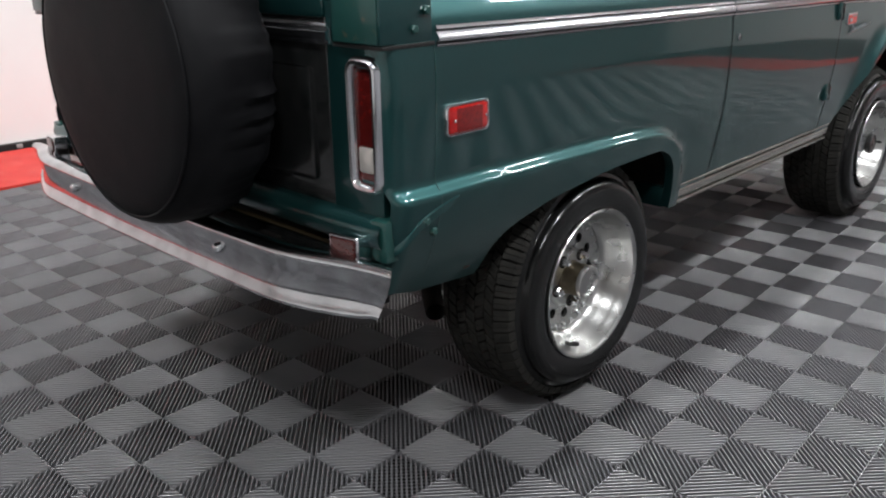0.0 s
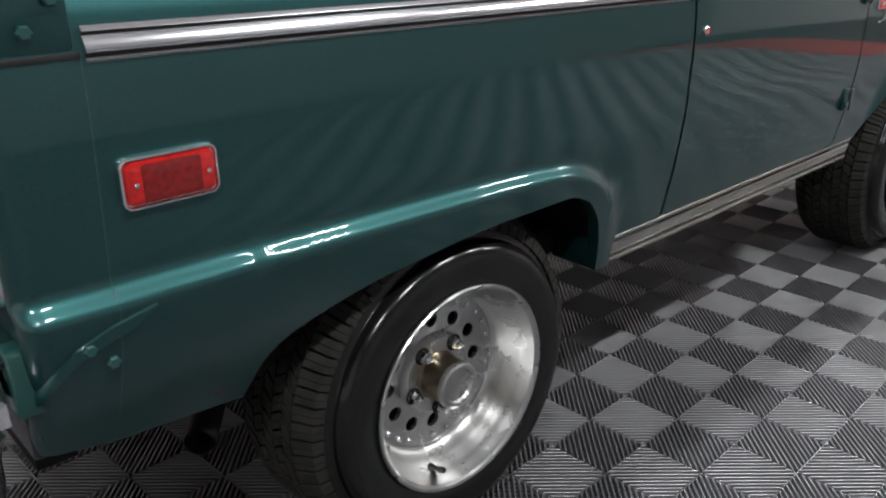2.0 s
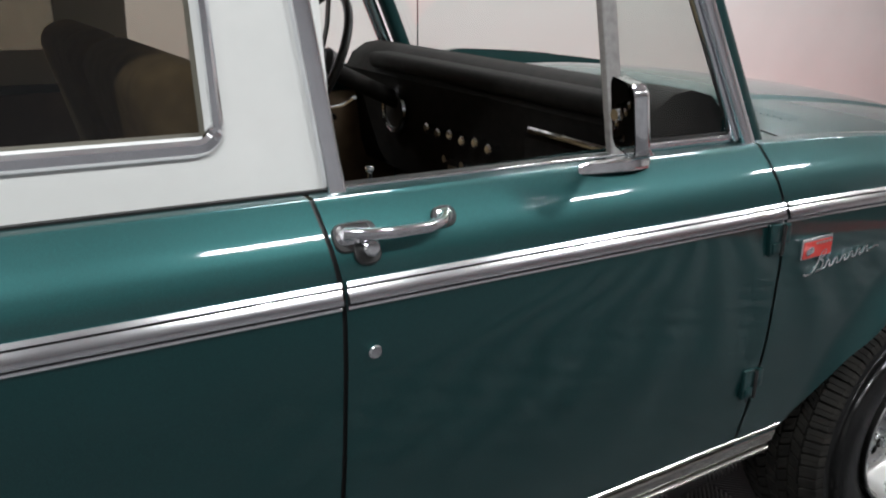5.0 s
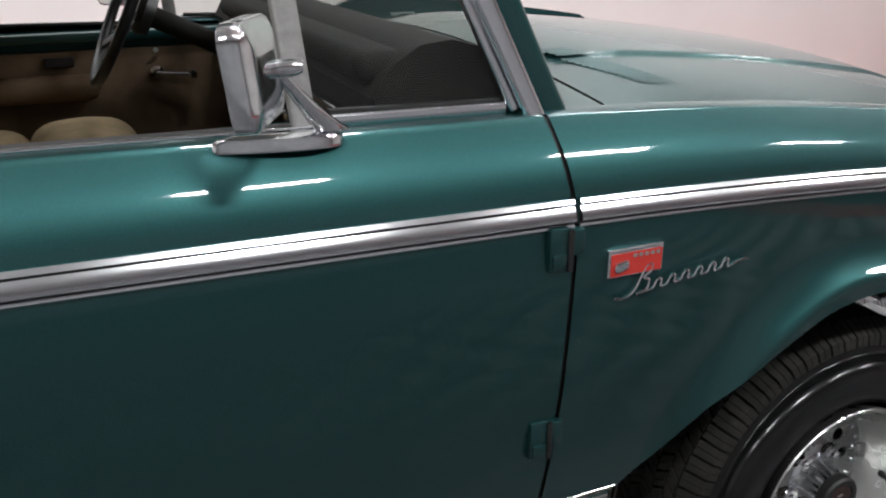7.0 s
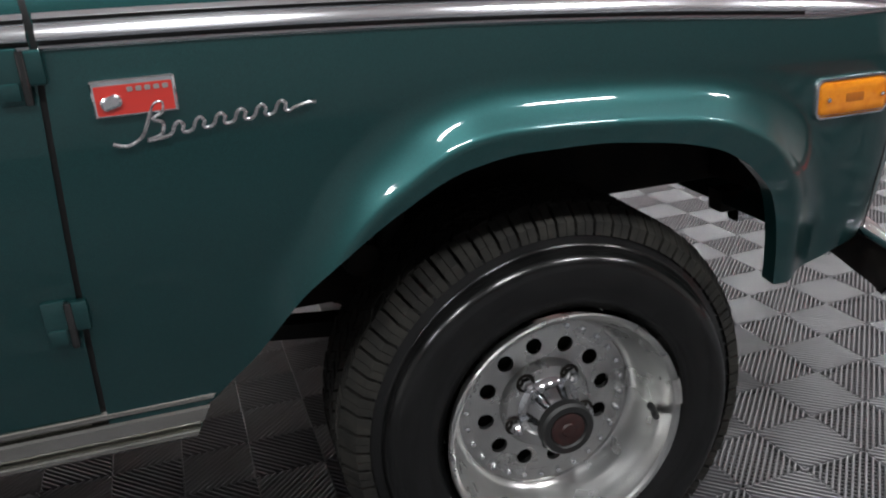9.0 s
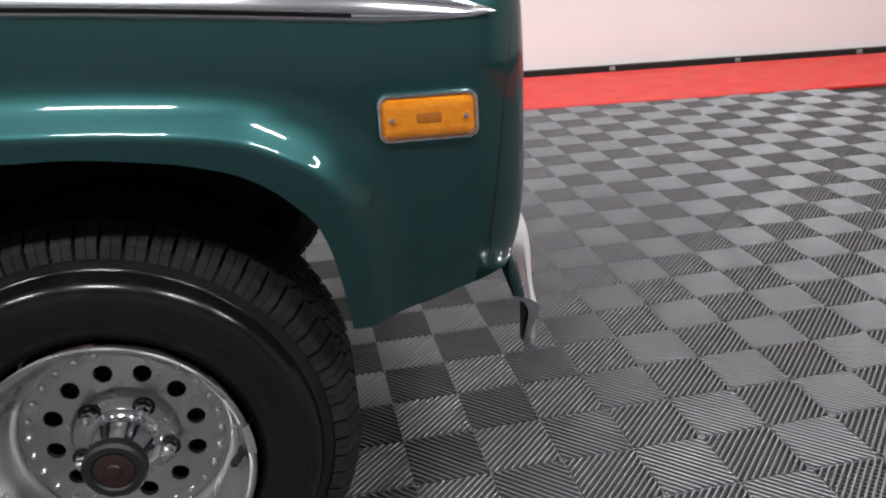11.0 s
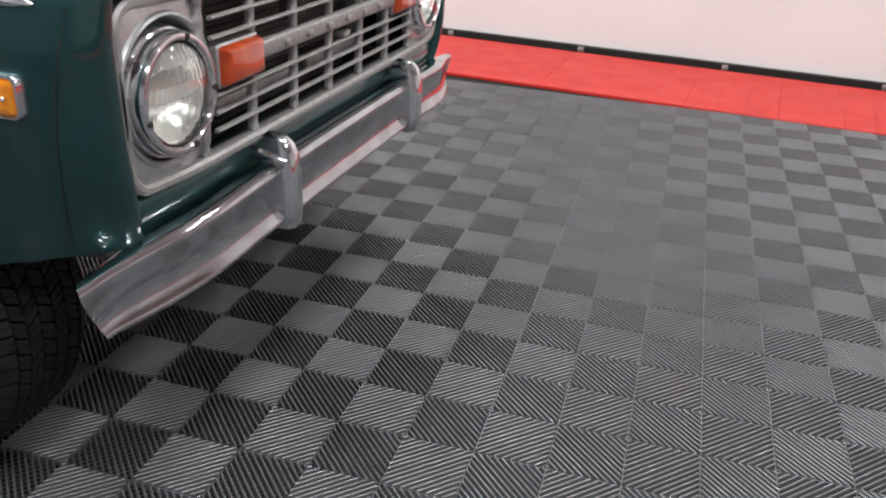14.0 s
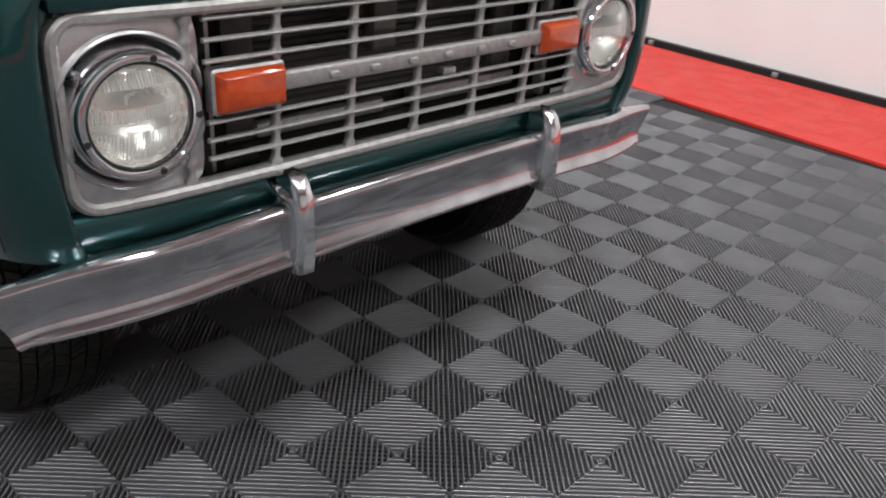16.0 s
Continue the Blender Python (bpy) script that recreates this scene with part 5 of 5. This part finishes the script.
    bm = bmesh.new()
    knob(bm, [(0.020, 0.0), (0.018, 0.012), (0.010, 0.020)], 16, Matrix.Translation((1.235, s * 0.655, 1.098)) @ pose(0, 0, 0, 90 if s > 0 else -90))
    sweep(bm, [(1.235, s * 0.640, 1.098), (1.28, s * 0.632, 1.094), (1.33, s * 0.630, 1.090)], rounded_rect(0.010, 0.014, 0.004, 3), (0, 0, 1))
    knob(bm, [(0.012, 0.0), (0.013, 0.02), (0.009, 0.028)], 14, Matrix.Translation((1.33, s * 0.632, 1.090)) @ pose(0, 0, 0, 90 if s > 0 else -90))
    part("window_winder", bm, CHROME, doors[s], "chrome window winder")
bm = bmesh.new()
sweep(bm, [(screen_at(1.245) - 0.012, y, 1.240) for y in span(-0.70, 0.70, 6)], rounded_rect(0.05, 0.05, 0.012, 3), (1, 0, 0))
sweep(bm, [(screen_at(1.70), y, 1.70) for y in span(-0.67, 0.67, 6)], rounded_rect(0.05, 0.05, 0.012, 3), (1, 0, 0))
part("windscreen_frame", bm, PAINT, car, "dark green windscreen frame")
bm = bmesh.new()
vs = [bm.verts.new(p) for p in ((screen_at(1.26), -0.69, 1.26), (screen_at(1.26), 0.69, 1.26), (screen_at(1.68), 0.65, 1.68), (screen_at(1.68), -0.65, 1.68))]
bm.faces.new(vs)
ws = part("windscreen", bm, GLASS, car, "clear windscreen glass", flat=True)
ws.visible_shadow = False
bm = bmesh.new()
sweep(bm, [(screen_at(1.262) + 0.004, y, 1.268) for y in span(-0.69, 0.69, 6)], rounded_rect(0.016, 0.020, 0.005, 2), (1, 0, 0))
part("windscreen_seal", bm, SEAL, car)

for s in (-1, 1):
    mx = 1.256 if s < 0 else 1.20
    bm = bmesh.new()
    base = []
    for k in range(25):
        a = 2 * math.pi * k / 24
        base.append((mx + 0.084 * math.cos(a) * (1.0 if math.cos(a) > 0 else 1.0), math.sin(a) * (0.020 + 0.008 * math.cos(a))))
    loops = []
    for f, h in ((1.0, -0.004), (1.0, 0.008), (0.93, 0.013), (0.6, 0.016)):
        loops.append([(mx + (x - mx) * f, s * (0.786 - y * f), lift(x, 1.207) + h + 0.018) for x, y in base[:24]])
    vs = grid(bm, loops, close_v=True)
    bm.faces.new(vs[-1])
    mirror = part("door_mirror", bm, CHROME, doors[s], "chrome door mirror on a swept foot", sharp=45)
    bm = bmesh.new()
    rows = []
    for k in range(9):
        f = k / 8
        x = mx + 0.070 - 0.076 * f**0.9
        z = 1.230 + 0.088 * f
        w = 0.014 * (1 - f) ** 2 + 0.009
        rows.append([(x + a * w, s * (0.788 + 0.032 * f + b * 0.009), z) for a, b in ring(1.0, 12)])
    vs = grid(bm, rows, close_v=True)
    bm.faces.new(vs[-1])
    part("arm", bm, CHROME, mirror)
    bm = bmesh.new()
    knob(bm, [(0.010, -0.034), (0.011, -0.02), (0.011, 0.028), (0.007, 0.036)], 16, Matrix.Translation((mx - 0.010, s * 0.822, 1.318)) @ pose(0, 0, 0, 0, 90, 0))
    part("pivot", bm, CHROME, mirror)
    bm = bmesh.new()
    hm = Matrix.Translation((mx - 0.040, s * 0.854, 1.320)) @ pose(0, 0, 0, 0, 0, -27 if s < 0 else 34) @ pose(0, 0, 0, 90, 0, 90) @ pose(0, 0, 0, -6 if s < 0 else 5, 0, 0)
    w, h = (0.142, 0.122) if s < 0 else (0.116, 0.112)
    plate(bm, w, h, 0.024, [(0, -0.011), (0, 0.008), (0.004, 0.013), (0.016, 0.018), (0.040, 0.021)], hm, 6)
    part("housing", bm, CHROME, mirror, "rounded chrome mirror housing", sharp=50)
    bm = bmesh.new()
    plate(bm, w - 0.008, h - 0.008, 0.022, [(0, -0.004), (0, -0.012)], hm, 6)
    part("mirror_glass", bm, MIRROR, mirror, "mirror glass")
    if s > 0:
        bm = bmesh.new()
        knob(bm, [(0.017, 0.0), (0.017, 0.006), (0.014, 0.009), (0.006, 0.010)], 20, hm @ Matrix.Translation((0.034, 0.026, -0.012)) @ pose(0, 0, 0, 180))
        part("spot_mirror", bm, BLACK_PLASTIC, mirror, "small round black-rimmed spot mirror")

# ---- aerial on the cowl ----
bm = bmesh.new()
knob(bm, [(0.012, 1.215), (0.011, 1.235), (0.006, 1.250), (0.0028, 1.256), (0.0022, 1.60), (0.0018, 2.02), (0.0035, 2.024), (0.0030, 2.032)], 12, pose(1.715, 0.735, 0))
part("aerial", bm, BLACK_PLASTIC, car, "thin dark radio aerial")

# ---- hardtop ----
hardtop = part("hardtop", boxed(-0.80, 1.42, -0.66, 0.66, 1.725, 1.775, bevel=0.02), WHITE_TOP, car, "white painted steel hardtop with side windows")


def side_of_top(s):
    """The hardtop's side, leaning in, with its window cut through."""
    def at(x, z, d=0.0):
        return (x, s * (0.745 - (z - 1.24) * 0.16 - d), z)

    x0, x1, z0, z1 = -0.80, 0.735, 1.232, 1.735
    wx0, wx1, wz0, wz1 = -0.56, 0.548, 1.327, 1.64
    bm = bmesh.new()
    for d in (0.0, 0.03):
        xs = [x0, wx0, wx1, x1]
        zs = [z0, wz0, wz1, z1]
        vs = [[bm.verts.new(at(x, z - (0.017 * (x - 0.7) if j < 2 else 0), d)) for j, z in enumerate(zs)] for x in xs]
        for i in range(3):
            for j in range(3):
                if (i, j) != (1, 1):
                    bm.faces.new((vs[i][j], vs[i + 1][j], vs[i + 1][j + 1], vs[i][j + 1]))
    part("hardtop_side", bm, WHITE_TOP, hardtop, "white hardtop side panel", flat=True)
    bm = bmesh.new()
    w, h = wx1 - wx0 + 0.03, wz1 - wz0 + 0.03
    path = [at((wx0 + wx1) / 2 + a, (wz0 + wz1) / 2 + b - 0.017 * ((wx0 + wx1) / 2 + a - 0.7) * (1 if b < 0 else 0), -0.004) for a, b in rounded_rect(w, h, 0.03, 4)]
    sweep(bm, path, [(-0.011, -0.006), (0.011, -0.006), (0.012, 0.002), (0.006, 0.009), (-0.006, 0.009), (-0.012, 0.002)], (0, 0, 1), closed_path=True)
    part("window_trim", bm, TRIM, hardtop, "bright window surround", sharp=45)
    bm = bmesh.new()
    bm.faces.new([bm.verts.new(at(x, z, 0.012)) for x, z in ((wx0 - 0.01, wz0 - 0.0), (wx1 + 0.01, wz0 - 0.02), (wx1 + 0.01, wz1), (wx0 - 0.01, wz1))])
    g = part("side_glass", bm, SMOKE, hardtop, "smoked side window glass", flat=True)
    g.visible_shadow = False
    bm = bmesh.new()
    sweep(bm, [(0.728 - (z - 1.24) * 0.10, s * (0.752 - (z - 1.24) * 0.16), z) for z in span(1.226, 1.70, 4)], rounded_rect(0.030, 0.022, 0.006, 3), (1, 0, 0))
    part("pillar_trim", bm, TRIM, hardtop, "bright door pillar trim", sharp=45)
    bm = bmesh.new()
    sweep(bm, [(x, s * 0.738, lift(x, 1.232) + 0.002) for x in span(-0.79, 0.72, 8)], [(-0.004, -0.016), (0.004, -0.016), (0.004, 0.016), (-0.004, 0.016)], (0, 0, 1))
    part("hardtop_seal", bm, SEAL, hardtop, "black rubber hardtop seal")


for s in (-1, 1):
    side_of_top(s)
part("hardtop_back", boxed(-0.83, -0.80, -0.66, 0.66, 1.25, 1.34, bevel=0.006), WHITE_TOP, hardtop)
part("hardtop_back_upper", boxed(-0.83, -0.80, -0.64, 0.64, 1.64, 1.73, bevel=0.006), WHITE_TOP, hardtop)
bm = bmesh.new()
bm.faces.new([bm.verts.new(p) for p in ((-0.815, -0.62, 1.34), (-0.815, 0.62, 1.34), (-0.815, 0.60, 1.64), (-0.815, -0.60, 1.64))])
g = part("rear_glass", bm, SMOKE, hardtop, "smoked rear window glass", flat=True)
g.visible_shadow = False
mirrored_box("hardtop_rear_post", -0.83, -0.79, 0.60, 0.69, 1.25, 1.735, WHITE_TOP, 0.006, hardtop)

# ---- cabin ----
part("cabin_floor", boxed(-0.76, 1.72, -0.70, 0.70, 0.547, 0.565), VINYL, car, "black carpeted cabin floor")
mirrored_box("cabin_side", -0.76, 0.70, 0.665, 0.685, 0.86, 1.215, PANEL)
part("firewall", boxed(1.60, 1.63, -0.70, 0.70, 0.56, 1.20), DASH, car, "black firewall")
bm = bmesh.new()
prof = [(1.66, 1.250), (1.60, 1.306), (1.54, 1.322), (1.49, 1.316), (1.440, 1.286), (1.416, 1.243), (1.43, 1.215), (1.45, 1.00), (1.47, 0.94), (1.62, 0.93)]
vs = grid(bm, [[(x, y, z) for x, z in prof] for y in span(-0.69, 0.69, 8)])
for end in (vs[0], vs[-1]):
    bm.faces.new(end)
dash = part("dashboard", bm, DASH, car, "black padded dashboard with chrome knobs", sharp=50)
bm = bmesh.new()
box(bm, 1.40, 1.49, -0.66, 0.50, 1.258, 1.306, 0.021, 5)
part("instrument_hood", bm, DASH, dash, "padded dashboard roll")
bm = bmesh.new()
knob(bm, [(0.062, 0.0), (0.064, 0.014), (0.056, 0.018), (0.052, 0.012), (0.01, 0.012)], 32, Matrix.Translation((1.436, 0.37, 1.14)) @ pose(0, 0, 0, 0, -90, 0))
part("speedometer", bm, BLACK_PLASTIC, dash, "round black speedometer")
bm = bmesh.new()
lathe(bm, [(0.062, 0.010), (0.067, 0.018), (0.070, 0.010)], 32, Matrix.Translation((1.436, 0.37, 1.14)) @ pose(0, 0, 0, 0, -90, 0))
part("speedometer_ring", bm, CHROME, dash)
for k in range(6):
    bm = bmesh.new()
    knob(bm, [(0.007, 0.0), (0.007, 0.018), (0.014, 0.022), (0.014, 0.034), (0.010, 0.038)], 14, Matrix.Translation((1.438, 0.14 - 0.062 * k, 1.125 - 0.006 * (k % 2))) @ pose(0, 0, 0, 0, -90, 0))
    part("dash_knob", bm, CHROME, dash, "chrome dashboard knob")
for k in range(3):
    bm = bmesh.new()
    knob(bm, [(0.006, 0.0), (0.006, 0.016), (0.010, 0.020), (0.010, 0.030)], 12, Matrix.Translation((1.444, 0.06 - 0.09 * k, 1.05)) @ pose(0, 0, 0, 0, -90, 0))
    part("dash_knob", bm, CHROME, dash)
part("radio", boxed(1.425, 1.46, -0.13, 0.06, 0.985, 1.035, bevel=0.004), CHROME, dash, "chrome-faced radio")
part("glovebox", boxed(1.432, 1.46, -0.62, -0.28, 1.02, 1.17, bevel=0.008), DASH, dash)
part("grab_bar", boxed(1.405, 1.425, -0.60, -0.32, 1.185, 1.205, bevel=0.008), CHROME, dash)
bm = bmesh.new()
for k in range(4):
    box(bm, 1.44, 1.448, -0.66, -0.635, 1.06 + 0.03 * k, 1.07 + 0.03 * k, 0.001)
part("dash_vent", bm, BLACK_PLASTIC, dash)
# heater box under the dash
part("heater_box", boxed(1.46, 1.62, -0.42, 0.02, 0.74, 0.93, bevel=0.02), DASH, car, "black heater box")

wm = Matrix.Translation((1.155, 0.37, 1.305)) @ pose(0, 0, 0, 0, -64, 0)
bm = bmesh.new()
sweep(bm, [wm @ Vector((0.198 * math.cos(2 * math.pi * k / 64), 0.198 * math.sin(2 * math.pi * k / 64), 0)) for k in range(64)], ring(0.0125, 10), tuple(wm.to_3x3() @ Vector((0, 0, 1))), closed_path=True)
steer = part("steering_wheel", bm, BLACK_PLASTIC, car, "thin dark steering wheel with slim spokes", sharp=60)
bm = bmesh.new()
knob(bm, [(0.05, -0.04), (0.055, -0.015), (0.045, 0.0), (0.02, 0.006)], 24, wm @ Matrix.Translation((0, 0, -0.03)))
part("horn_button", bm, BLACK_PLASTIC, steer)
for a in (10, 130, 250):
    bm = bmesh.new()
    rm = wm @ pose(0, 0, 0, 0, 0, a)
    sweep(bm, [rm @ Vector((0.04, 0, -0.03)), rm @ Vector((0.11, 0, -0.022)), rm @ Vector((0.19, 0, 0))], rounded_rect(0.006, 0.024, 0.002, 2), tuple(rm.to_3x3() @ Vector((0, 0, 1))))
    part("spoke", bm, BLACK_PLASTIC, steer)
bm = bmesh.new()
sweep(bm, [wm @ Vector((0, 0, -0.04)), wm @ Vector((0, 0, -0.42))], ring(0.026, 16), (0, 1, 0))
part("steering_column", bm, DASH, car)
bm = bmesh.new()
sweep(bm, [(1.19, 0.33, 1.17), (1.20, 0.24, 1.19), (1.20, 0.17, 1.22)], ring(0.006, 8), (1, 0, 0))
part("shift_stalk", bm, CHROME, car)


def cushion(x0, x1, y0, y1, z0, z1, crown):
    """A stuffed pad: a rounded block with a crowned top."""
    bm = bmesh.new()
    box(bm, x0, x1, y0, y1, z0, z1, 0.062, 6)
    bmesh.ops.subdivide_edges(bm, edges=[e for e in bm.edges if e.calc_length() > 0.05], cuts=6, use_grid_fill=True)
    for v in bm.verts:
        if v.co.z > z0 + 0.07:
            u = (v.co.x - x0) / (x1 - x0)
            w = (v.co.y - y0) / (y1 - y0)
            v.co.z += crown * math.sin(math.pi * min(max(u, 0), 1)) * (0.4 + 0.6 * math.sin(math.pi * min(max(w, 0), 1)))
    return bm


def seat(y0, y1, label):
    ob = part("seat_cushion", cushion(0.66, 0.905, y0, y1, 0.80, 0.985, 0.020), CLOTH, car, label, sharp=70)
    part("cushion_front", cushion(0.885, 1.16, y0, y1, 0.80, 0.990, 0.034), CLOTH, ob, "rounded front of the cushion", sharp=70)
    bm = bmesh.new()
    box(bm, -0.06, 0.06, y0, y1, 0.0, 0.50, 0.05, 5, m=pose(0.66, 0, 0.93, 0, -14, 0))
    part("seat_back", bm, CLOTH, car, "tan corduroy seat back", sharp=70)
    part("seat_base", boxed(0.70, 1.06, y0 + 0.05, y1 - 0.05, 0.565, 0.80, bevel=0.01), DASH, car)


seat(-0.60, -0.06, "tan corduroy seat cushion")
seat(0.06, 0.60, "tan corduroy seat cushion")
part("rear_seat_back", box(bmesh.new(), -0.05, 0.05, -0.50, 0.50, 0.0, 0.52, 0.04, 4, m=pose(-0.30, 0, 0.88, 0, -12, 0)), CLOTH, car, "tan corduroy rear seat back", sharp=70)
part("rear_seat_cushion", boxed(-0.28, 0.18, -0.50, 0.50, 0.70, 0.90, bevel=0.045, seg=4), CLOTH, car, "tan corduroy rear seat cushion", sharp=70)

# ---- ceiling lights ----
for lx in LAMP_X:
    for ly in LAMP_Y:
        bm = bmesh.new()
        box(bm, -0.48, 0.48, -0.11, 0.11, ROOM_Z - 0.12, ROOM_Z, 0.008)
        bmesh.ops.transform(bm, matrix=pose(lx, ly, 0), verts=bm.verts)
        tagged(part("ceiling_light", bm, LAMP_WHITE, flat=True), "long white fluorescent ceiling light fitting", "ceiling light", "ceiling lights")

# ---- ribbed floor tiles ----
CELL = 0.1652
RIB_PITCH, RIB_DEEP = CELL * math.sqrt(2) / 18, 0.0155

def clip(poly, nx, ny, c):
    """The part of a polygon where nx*x + ny*y <= c."""
    out = []
    for (xa, ya), (xb, yb) in zip(poly, poly[1:] + poly[:1]):
        da, db = nx * xa + ny * ya - c, nx * xb + ny * yb - c
        if da <= 0:
            out.append((xa, ya))
        if da * db < 0:
            s = da / (da - db)
            out.append((xa + s * (xb - xa), ya + s * (yb - ya)))
    return out


def tile_geometry(rib_w, rounding=1.0, edge=-0.0045):
    """One tile of two by two cells: diagonal ribs, turned from cell to cell, in a thin frame."""
    RIB_W = rib_w
    # half-round crowns
    CROWN_O = [rib_w * f for f in (0.0, 0.17, 0.33, 0.45, 0.5)]
    CROWN_Z = [rounding * (math.sqrt(max(0.25 * rib_w**2 - o * o, 0)) - 0.5 * rib_w) for o in CROWN_O]
    CROWN_CUT = [-o for o in CROWN_O[:0:-1]] + CROWN_O
    verts, faces = [], []
    e = 0.0016

    def prism(poly, z0, z1):
        n, base = len(poly), len(verts)
        verts.extend([(x, y, z1) for x, y in poly] + [(x, y, z0) for x, y in poly])
        faces.append(list(range(base, base + n)))
        faces.extend([base + k, base + n + k, base + n + (k + 1) % n, base + (k + 1) % n] for k in range(n))

    h = math.sqrt(0.5)
    for i in range(2):
        for j in range(2):
            x0, y0 = i * CELL, j * CELL
            sq = [(x0 + e, y0 + e), (x0 + CELL - e, y0 + e), (x0 + CELL - e, y0 + CELL - e), (x0 + e, y0 + CELL - e)]
            sgn = 1 if (i + j) % 2 else -1
            cx, cy = x0 + CELL / 2, y0 + CELL / 2
            for k in range(-9, 9):
                c = (k + 0.5) * RIB_PITCH + h * (cx + sgn * cy)
                # upright flanks
                poly = clip(clip(sq, h, sgn * h, c + RIB_W / 2), -h, -sgn * h, -(c - RIB_W / 2))
                if len(poly) < 3:
                    continue
                n, base = len(poly), len(verts)
                zs = [float(np.interp(abs(h * (x + sgn * y) - c), CROWN_O, CROWN_Z)) for x, y in poly]
                verts.extend([(x, y, z) for (x, y), z in zip(poly, zs)] + [(x, y, -RIB_DEEP) for x, y in poly])
                faces.extend([base + q, base + n + q, base + n + (q + 1) % n, base + (q + 1) % n] for q in range(n))
                # rounded crown in strips
                for o0, o1 in zip(CROWN_CUT[:-1], CROWN_CUT[1:]):
                    strip = clip(clip(sq, h, sgn * h, c + o1), -h, -sgn * h, -(c + o0))
                    if len(strip) > 2:
                        base = len(verts)
                        verts.extend((x, y, float(np.interp(abs(h * (x + sgn * y) - c), CROWN_O, CROWN_Z))) for x, y in strip)
                        faces.append(list(range(base, base + len(strip))))
    # low cross ties between the ribs
    for i in range(2):
        for j in range(2):
            sgn = 1 if (i + j) % 2 else -1
            cx, cy = (i + 0.5) * CELL, (j + 0.5) * CELL
            for o in [0.0145 * (q - 7) for q in range(15)]:
                half = CELL * h - abs(o) - 0.003
                # a tie lies square to the ribs
                ax, ay = h, sgn * h
                bx, by = -sgn * h, h
                pts = [(cx + ax * u + bx * (o + v), cy + ay * u + by * (o + v)) for u, v in ((-half, -0.0011), (half, -0.0011), (half, 0.0011), (-half, 0.0011))]
                prism(pts, -RIB_DEEP, -0.0140)
    for a, b in (((0, 0), (2 * CELL, e * 0.8)), ((0, 0), (e * 0.8, 2 * CELL)), ((CELL - e * 0.5, 0), (CELL + e * 0.5, 2 * CELL)), ((0, CELL - e * 0.5), (2 * CELL, CELL + e * 0.5))):
        prism([(a[0], a[1]), (b[0], a[1]), (b[0], b[1]), (a[0], b[1])], -RIB_DEEP, edge)
    return verts, faces


def tile_mesh(name, rib_w, mat, rounding=1.0, edge=-0.0045):
    verts, faces = tile_geometry(rib_w, rounding, edge)
    me = bpy.data.meshes.new(name)
    me.from_pydata(verts, [], faces)
    bm = bmesh.new()
    bm.from_mesh(me)
    bmesh.ops.remove_doubles(bm, verts=bm.verts, dist=2e-5)
    bmesh.ops.recalc_face_normals(bm, faces=bm.faces)
    bm.to_mesh(me)
    bm.free()
    me.polygons.foreach_set("use_smooth", [True] * len(me.polygons))
    me.set_sharp_from_angle(angle=radians(48))
    me.materials.append(mat)
    return me


tile_me = tile_mesh("floor_tile", 0.0044, TILE)
red_me = tile_mesh("red_floor_tile", 0.0118, TILE_RED, 0.12, -0.0004)


def joined_tiles(name, places, source, mat):
    TV = np.array([v.co[:] for v in source.vertices])
    TF = [list(p.vertices) for p in source.polygons]
    nv = len(TV)
    verts = np.concatenate([np.c_[TV @ np.array(m.to_3x3()).T + np.array(m.translation)] for m in places])
    faces = [[v + nv * k for v in f] for k in range(len(places)) for f in TF]
    me = bpy.data.meshes.new(name)
    me.from_pydata(verts.tolist(), [], faces)
    me.materials.append(mat)
    me.polygons.foreach_set("use_smooth", [True] * len(me.polygons))
    me.set_sharp_from_angle(angle=radians(48))
    return new(name, me)


floor_field = tagged(empty("tiled_floor", 0, 0, -0.016), "grey ribbed interlocking garage floor tiles", "floor", kind="structure")
to_wall = WALL_TURN.inverted()
near, far, red = [], [], []
EAST = 4.75      # where the red border begins on the east side
for i in range(-44, 64, 2):
    for j in range(-42, 26, 2):
        m = GRID @ Matrix.Translation((i * CELL, j * CELL, 0))
        c = to_wall @ (m @ Vector((CELL, CELL, 0)))
        w = m @ Vector((CELL, CELL, 0))
        if -6.4 < c.y < 2.90 and -6 < c.x < EAST:
            close = -1.6 < w.x < 5.2 and -1.75 < w.y < 1.35 and not (0.2 < w.x < 2.0 and 0.3 < w.y)
            (near if close else far).append(m)
for k in range(54):
    for j in range(3):
        red.append(WALL_TURN @ Matrix.Translation((-9.0 + 2 * CELL * k, 2.905 + 2 * CELL * j, 0.004)))
for k in range(28):
    for j in range(3):
        red.append(WALL_TURN @ Matrix.Translation((EAST + 0.005 + 2 * CELL * j, 2.57 - 2 * CELL * k, 0.004)))
near.sort(key=lambda m: (m.translation - Vector((1.9, -0.6, 0))).length)
far += near[300:]
for m in near[:300]:
    ob = new("floor_tile", tile_me)
    ob.parent = floor_field
    ob.matrix_parent_inverse = floor_field.matrix_basis.inverted()
    ob.matrix_basis = m
ob = tagged(joined_tiles("farther_tiles", far, tile_me, TILE), "grey ribbed interlocking floor tiles", kind="stuff")
ob.parent = floor_field
ob.matrix_parent_inverse = floor_field.matrix_basis.inverted()
tagged(joined_tiles("red_floor_border", red, red_me, TILE_RED), "red ribbed tile border along the walls", "floor", kind="structure")
